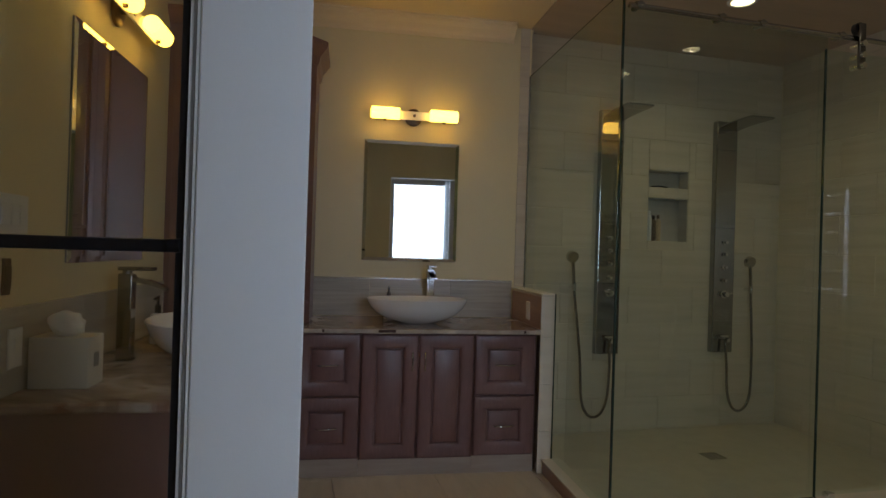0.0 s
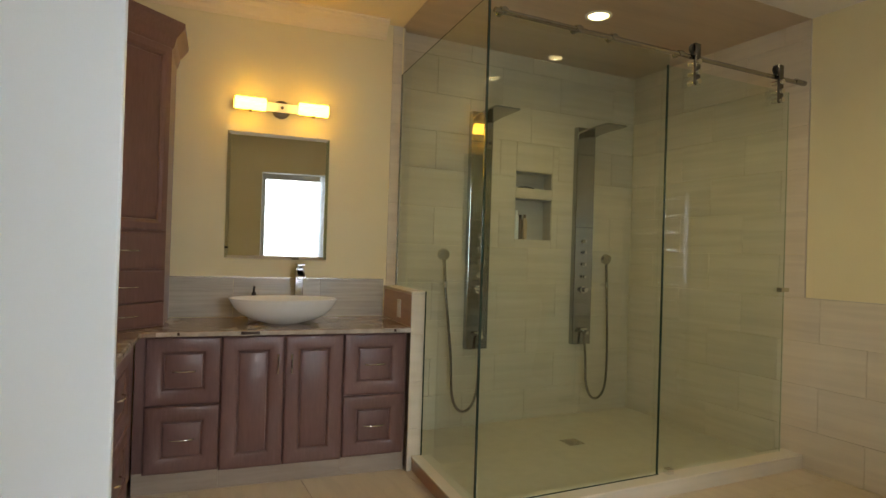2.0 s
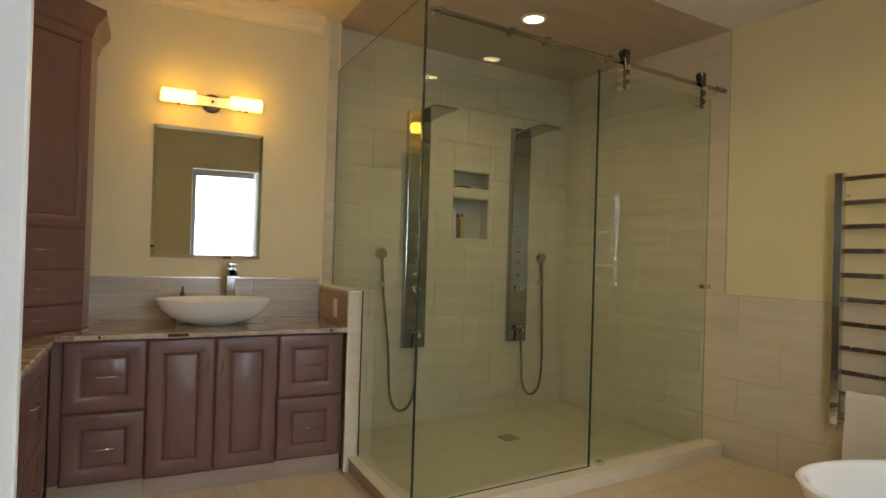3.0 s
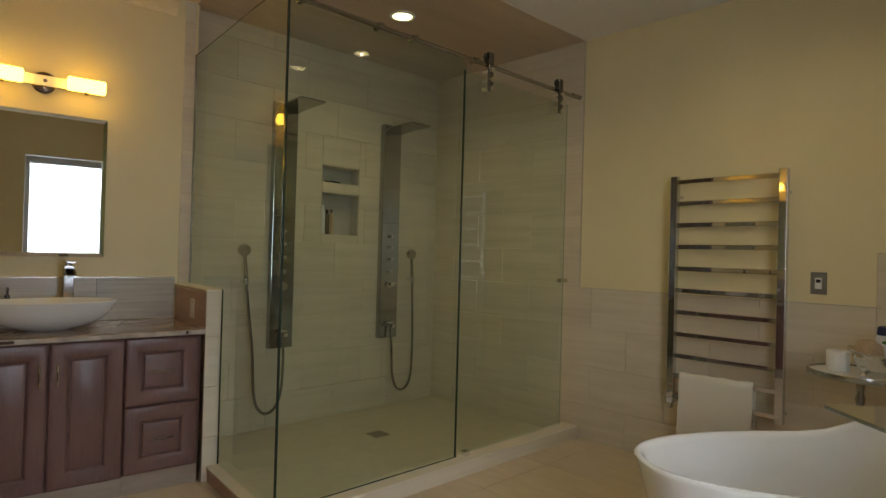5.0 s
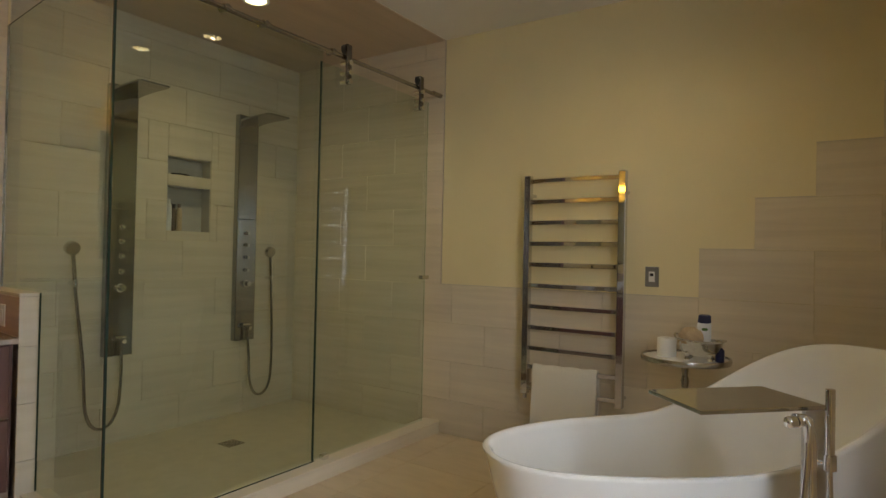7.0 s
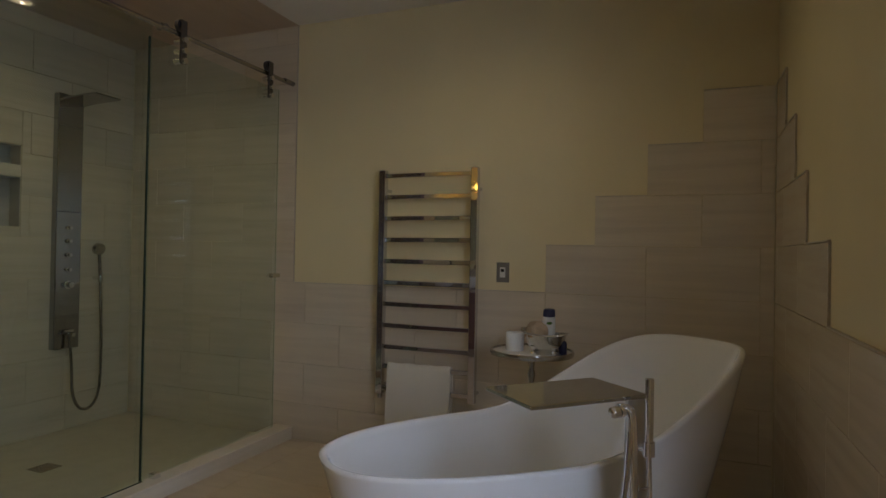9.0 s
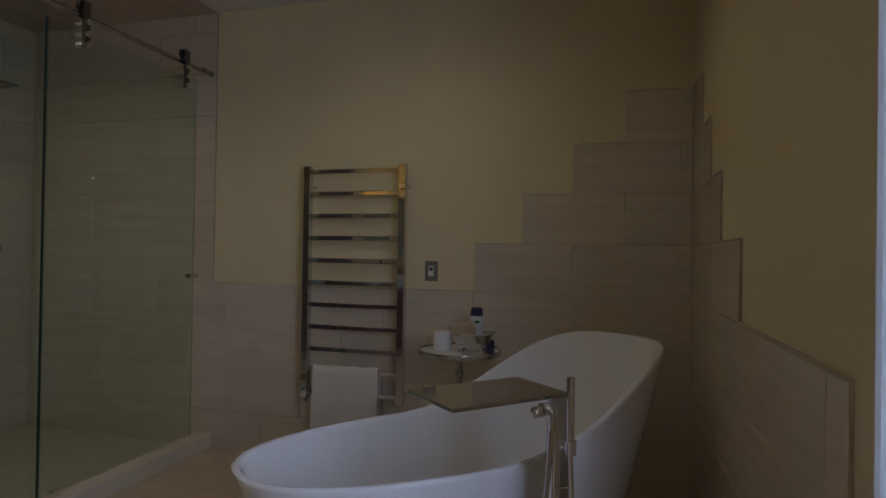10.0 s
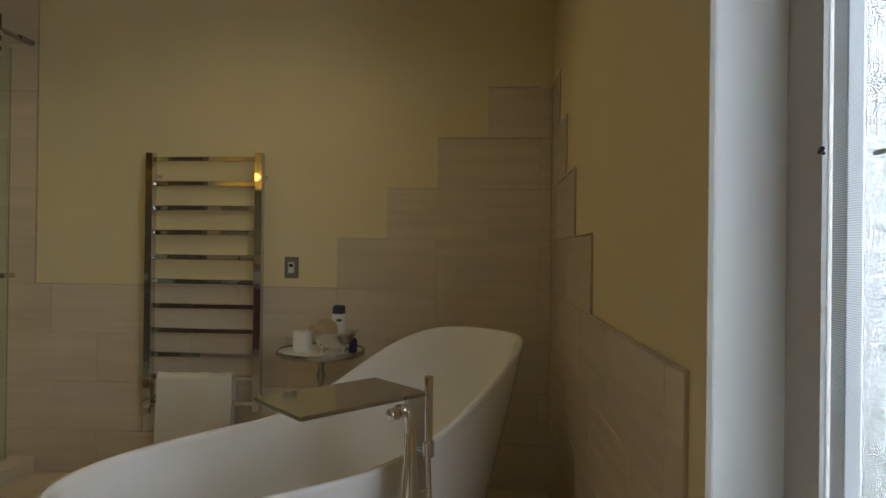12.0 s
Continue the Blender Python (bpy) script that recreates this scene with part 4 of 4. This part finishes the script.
def tub_ring(fu, fv, fz, off, du=0.0, z0=0.0, n=72):
    """A ring at the share fz of the rim's height, its plan scaled, drawn in by off."""
    out = []
    for i in range(n):
        a = 2 * math.pi * i / n
        cx, cy = math.cos(a), math.sin(a)
        ex = 2 / 2.35
        u = (A * fu - off) * math.copysign(abs(cx) ** ex, cx) + du
        v = (B * fv * (1 + 0.20 * max(0, cx) ** 0.8) - off) * math.copysign(abs(cy) ** ex, cy)
        rimu = A * math.copysign(abs(cx) ** ex, cx)
        out.append((u, v, z0 + (rim_z(rimu) - z0) * fz))
    return out


prof = [tub_ring(0.72, 0.74, 0.0, 0, -0.06), tub_ring(0.735, 0.76, 0.02, 0, -0.06), tub_ring(0.80, 0.84, 0.25, 0, -0.045), tub_ring(0.87, 0.91, 0.5, 0, -0.03),
        tub_ring(0.94, 0.96, 0.75, 0, -0.012), tub_ring(0.985, 0.99, 0.93, 0), tub_ring(0.998, 0.998, 0.975, 0), tub_ring(1.0, 1.0, 0.99, 0), tub_ring(0.998, 0.998, 0.998, 0.004), tub_ring(1, 1, 1.0, 0.012),
        tub_ring(1, 1, 0.998, 0.022), tub_ring(1, 1, 0.99, 0.027), tub_ring(0.99, 0.99, 0.96, 0.03), tub_ring(0.94, 0.95, 0.75, 0.03, -0.015), tub_ring(0.86, 0.88, 0.5, 0.03, -0.03), tub_ring(0.77, 0.80, 0.30, 0.03, -0.05),
        tub_ring(0.68, 0.70, 0.21, 0.03, -0.06), tub_ring(0.5, 0.5, 0.175, 0.03, -0.06), tub_ring(0.2, 0.2, 0.165, 0.03, -0.06)]
part("shell", rings(bmesh.new(), prof), ACRYL, tub, smooth=60)
part("waste", lathe([(0.033, 0.112), (0.035, 0.118), (0.02, 0.121), (0.004, 0.121)], -0.15, 0, n=24), CHROME, tub, smooth=True)

# floor-standing filler: a wide slab over the rim on a flat pillar, hand shower on a hose
fil = thing("bath_filler", "floor-standing chrome bath filler with a wide slab spout", "faucet", TUB)
V0, V1, U0, U1 = -0.545, -0.262, -0.452, 0.002
part("slab_spout", box(U0, V0, 0.868, U1, V1, 0.882, 0.003), SATIN, fil, "wide flat steel spout")
part("pillar", box(-0.082, V0, 0.0, U1, V0 + 0.016, 0.868, 0.003), PILLAR, fil)
part("floor_plate", box(-0.14, V0 - 0.02, 0.0, U1 + 0.02, V0 + 0.07, 0.008, 0.003), STEEL, fil)
UW = -0.055
part("wand", cyl((-0.040, V0 - 0.05, 0.72), (-0.040, V0 - 0.05, 0.945), 0.0135), CHROME, fil, "slim chrome hand shower", smooth=True)
part("wand_holder", add_cyl(cyl((-0.040, V0 - 0.05, 0.70), (-0.040, V0 - 0.05, 0.745), 0.019), (-0.040, V0 - 0.05, 0.715), (-0.05, V0 + 0.005, 0.715), 0.010), CHROME, fil, smooth=True)
part("hose", tube([(-0.040, V0 - 0.05, 0.70), (-0.035, V0 - 0.055, 0.5), (-0.03, V0 - 0.06, 0.2), (-0.08, V0 - 0.06, 0.06), (-0.15, V0 - 0.06, 0.12), (-0.165, V0 - 0.06, 0.4), (-0.135, V0 - 0.06, 0.68), (-0.122, V0 - 0.055, 0.80)], 0.0085, 12, 8), CHROME, fil, "thin steel hose", smooth=True)
part("outlet_elbow", tube([(-0.125, V0 - 0.002, 0.852), (-0.124, V0 - 0.035, 0.858), (-0.122, V0 - 0.055, 0.845), (-0.122, V0 - 0.057, 0.79)], 0.011, 12, 6), CHROME, fil, smooth=True)
kn = part("mixer_knob", lathe([(0.003, 0.046), (0.012, 0.045), (0.017, 0.041), (0.0185, 0.034), (0.0185, 0.016), (0.015, 0.014), (0.015, 0.010), (0.0185, 0.008), (0.0185, 0.0)], n=28), CHROME, fil, smooth=40, m=pose(-0.138, V0 - 0.035, 0.846, 0, -90, 0))
part("groove_ring", cyl((0, 0, 0.0095), (0, 0, 0.0145), 0.0156, n=28), BLACK, kn)
part("riser_pipe", tube([(-0.135, V0 - 0.035, 0.848), (-0.122, V0 - 0.04, 0.853), (-0.112, V0 - 0.045, 0.832), (-0.104, V0 - 0.048, 0.70), (-0.102, V0 - 0.048, 0.3), (-0.102, V0 - 0.048, 0.006)], 0.0165, 14, 6), CHROME, fil, smooth=True)
part("diverter_pin", cyl((-0.08, V0 - 0.05, 0.60), (-0.045, V0 - 0.055, 0.60), 0.004), CHROME, fil, smooth=True)

# ---------------------------------------------------------------- tiles, piece by piece
TILE_MESH = {}


def tile(parent, m, w, h, mat, gap=0.0019):
    key = (round(w, 3), round(h, 3), mat.name)
    if key not in TILE_MESH:
        bm = nested(w - gap, h - gap, ((0, 0), (0, TT - 0.0015), (0.0015, TT)))
        TILE_MESH[key] = mesh_of("tile", bm, mat)
    ob = new("tile", TILE_MESH[key])
    ob.parent = parent
    ob.matrix_basis = m
    return ob


def course(parent, place, u0, u1, z0, z1, mat, shift, width=2 * S):
    """One course of tiles from u0 to u1; place(u, z) gives the pose of a tile's centre."""
    k = math.floor((u0 - shift) / width)
    while True:
        a, b = max(u0, shift + k * width), min(u1, shift + (k + 1) * width)
        if a >= u1 - 0.004:
            break
        if b - a > 0.012:
            tile(parent, place((a + b) / 2, (z0 + z1) / 2), b - a, z1 - z0, mat)
        k += 1


def east(u, z):
    return pose(XE + TT, u, z, 0, 0, -90)


def north(u, z):
    return pose(u, YB + TT, z)


def south(u, z):
    return pose(u, -TT, z, 0, 0, 180)


def west(u, z):
    return pose(XL, u, z, 0, 0, 90)


rows = [(W + k * S, W + (k + 1) * S, k) for k in range(-4, 7)]
for z0, z1, k in rows:
    z0, z1 = max(0, z0), min(H, z1)
    sh = S if k % 2 else 0.0
    if z1 <= W + 0.01:
        course(wall_e, east, YW, YB, z0, z1, TILE_X, 0.30 + sh)
        course(wall_s, south, 1.29, XE, z0, z1, TILE_X, 2.262 + sh)
    else:
        course(wall_e, east, YS, YB, z0, z1, TILE_X, 0.30 + sh)
        if k < 4:
            course(wall_e, east, YW, 0.302 + S * (3 - k), z0, z1, TILE_X, 0.302 + S * (3 - k))
            course(wall_s, south, (2.262, 2.66, 2.935, 3.21)[k], XE, z0, z1, TILE_X, (2.262, 2.66, 2.935, 3.21)[k])
    # shower back wall, leaving the niches open
    if z1 <= N2[1] or z0 >= N1[3]:
        course(wall_n, north, 1.235, XE, z0, z1, TILE_X, 0.12 + sh)
    else:
        course(wall_n, north, 1.235, N2[0], z0, z1, TILE_X, 0.12 + sh)
        course(wall_n, north, N2[2], XE, z0, z1, TILE_X, 0.12 + sh)
nw, nm = N2[2] - N2[0], (N2[2] + N2[0]) / 2
tile(wall_n, north(nm, (N2[3] + N1[1]) / 2), nw, N1[1] - N2[3], TILE_X)
top_row = [z1 for z0, z1, k in rows if z0 < N1[3] < z1][0]
low_row = [z0 for z0, z1, k in rows if z0 < N2[1] < z1][0]
tile(wall_n, north(nm, (N2[1] + low_row) / 2), nw, N2[1] - low_row, TILE_X)
tile(wall_n, north(nm, (N1[3] + top_row) / 2), nw, top_row - N1[3], TILE_X)

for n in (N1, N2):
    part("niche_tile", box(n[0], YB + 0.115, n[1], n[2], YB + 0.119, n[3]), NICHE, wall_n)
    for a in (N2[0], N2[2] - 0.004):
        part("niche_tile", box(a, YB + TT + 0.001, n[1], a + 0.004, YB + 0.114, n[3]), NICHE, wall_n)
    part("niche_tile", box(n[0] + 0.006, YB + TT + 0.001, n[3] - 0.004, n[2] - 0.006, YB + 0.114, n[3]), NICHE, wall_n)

for a in range(4):
    u0, u1 = XL + 0.01 + a * 0.56, min(1.138, XL + 0.01 + (a + 1) * 0.56)
    tile(splash, north((u0 + u1) / 2, 1.002), u1 - u0, 0.256, TILE_GREY)
for a in range(4):
    u0, u1 = 2.25 + a * 0.58, min(YB, 2.25 + (a + 1) * 0.58)
    tile(splash, west((u0 + u1) / 2, 1.002), u1 - u0, 0.256, TILE_GREY)
part("edge_trim", box(XL + 0.012, YB - 0.003, 1.1305, 1.138, YB + TT, 1.1365), STEEL, splash, "thin metal edge strip")
# pale tile strip between the painted wall and the shower glass
for z0, z1, k in rows:
    if z1 > 1.1:
        z0, z1 = max(1.094, z0), min(H, z1)
        tile(wall_v, north(1.190, (z0 + z1) / 2), 0.07, z1 - z0, TILE_X)
        tile(wall_v, pose(1.238, YB + 0.05, (z0 + z1) / 2, 0, 0, 90), 0.09, z1 - z0, TILE_X)

# half wall cladding
for z0, z1 in ((0.0, 0.255), (0.255, 0.54), (0.54, 0.825), (0.825, 1.074)):
    tile(hw, pose(1.186, 3.918, (z0 + z1) / 2), 0.090, z1 - z0, TILE_PALE)
    tile(hw, pose(1.222, 4.235, (z0 + z1) / 2, 0, 0, 90), 0.63, z1 - z0, TILE_X)
tile(hw, pose(1.150, 4.235, 0.973, 0, 0, -90), 0.63, 0.20, TILE_BROWN)
frames.append(VANITY)
out = plate("power_outlet", "cream outlet plate on the half wall", pose(1.150 - TT, 4.17, 0.965, 0, 0, -90), 0.072, 0.115, PLASTIC, 1)
frames.pop()

# floor tiles
FT = 0.60
FLOOR_MESH = {}
for i in range(-4, 7):
    for j in range(-2, 8):
        x0, x1 = max(XO, 0.46 + (i - 1) * FT), min(XE, 0.46 + i * FT)
        y0, y1 = max(YW, 3.96 - FT * (j + 1)), min(YB + 0.3, 3.96 - FT * j)
        if x1 - x0 < 0.02 or y1 - y0 < 0.02:
            continue
        key = (round(x1 - x0, 3), round(y1 - y0, 3))
        if key not in FLOOR_MESH:
            FLOOR_MESH[key] = mesh_of("floor_tile", nested(key[0] - 0.003, key[1] - 0.003, ((0, 0), (0, 0.0075), (0.0015, 0.009))), TILE_FLOOR)
        ob = new("floor_tile", FLOOR_MESH[key])
        ob.parent = floor
        ob.matrix_basis = pose((x0 + x1) / 2, (y0 + y1) / 2, -0.009, -90)
part("shower_tray", slab([(1.15, 3.092), (XE, 3.092), (XE, YB), (1.235, YB)], 0.0005, 0.004), TILE_SHOWER, floor, "beige stone shower floor")

# slim trim along the free edges of the tiling
SX = (1.29, 2.262, 2.66, 2.935, 3.21)
for k in range(5):
    z = W + k * S
    xa, xb = SX[k], SX[k + 1] if k < 4 else XE
    part("edge_trim", box(xa, -TT, z, xb + 0.004, 0.003, z + 0.007, 0.002), TRIM, wall_s)
    ya, yb = max(YW, 0.302 + S * (3 - k)), (YS if k == 0 else 0.302 + S * (4 - k))
    part("edge_trim", box(XE - 0.002, ya, z, XE + TT, yb, z + 0.004), TRIM, wall_e)
    if k < 4:
        part("edge_trim", box(SX[k + 1] - 0.006, -TT, z + 0.007, SX[k + 1], 0.002, z + S, 0.002), TRIM, wall_s)
part("edge_trim", box(1.284, -TT, 0, 1.29, 0.0015, W + 0.007, 0.001), TILE_X, wall_s)
part("edge_trim", box(XE - 0.002, YS - 0.005, W + 0.004, XE + TT, YS, H), TRIM, wall_e)
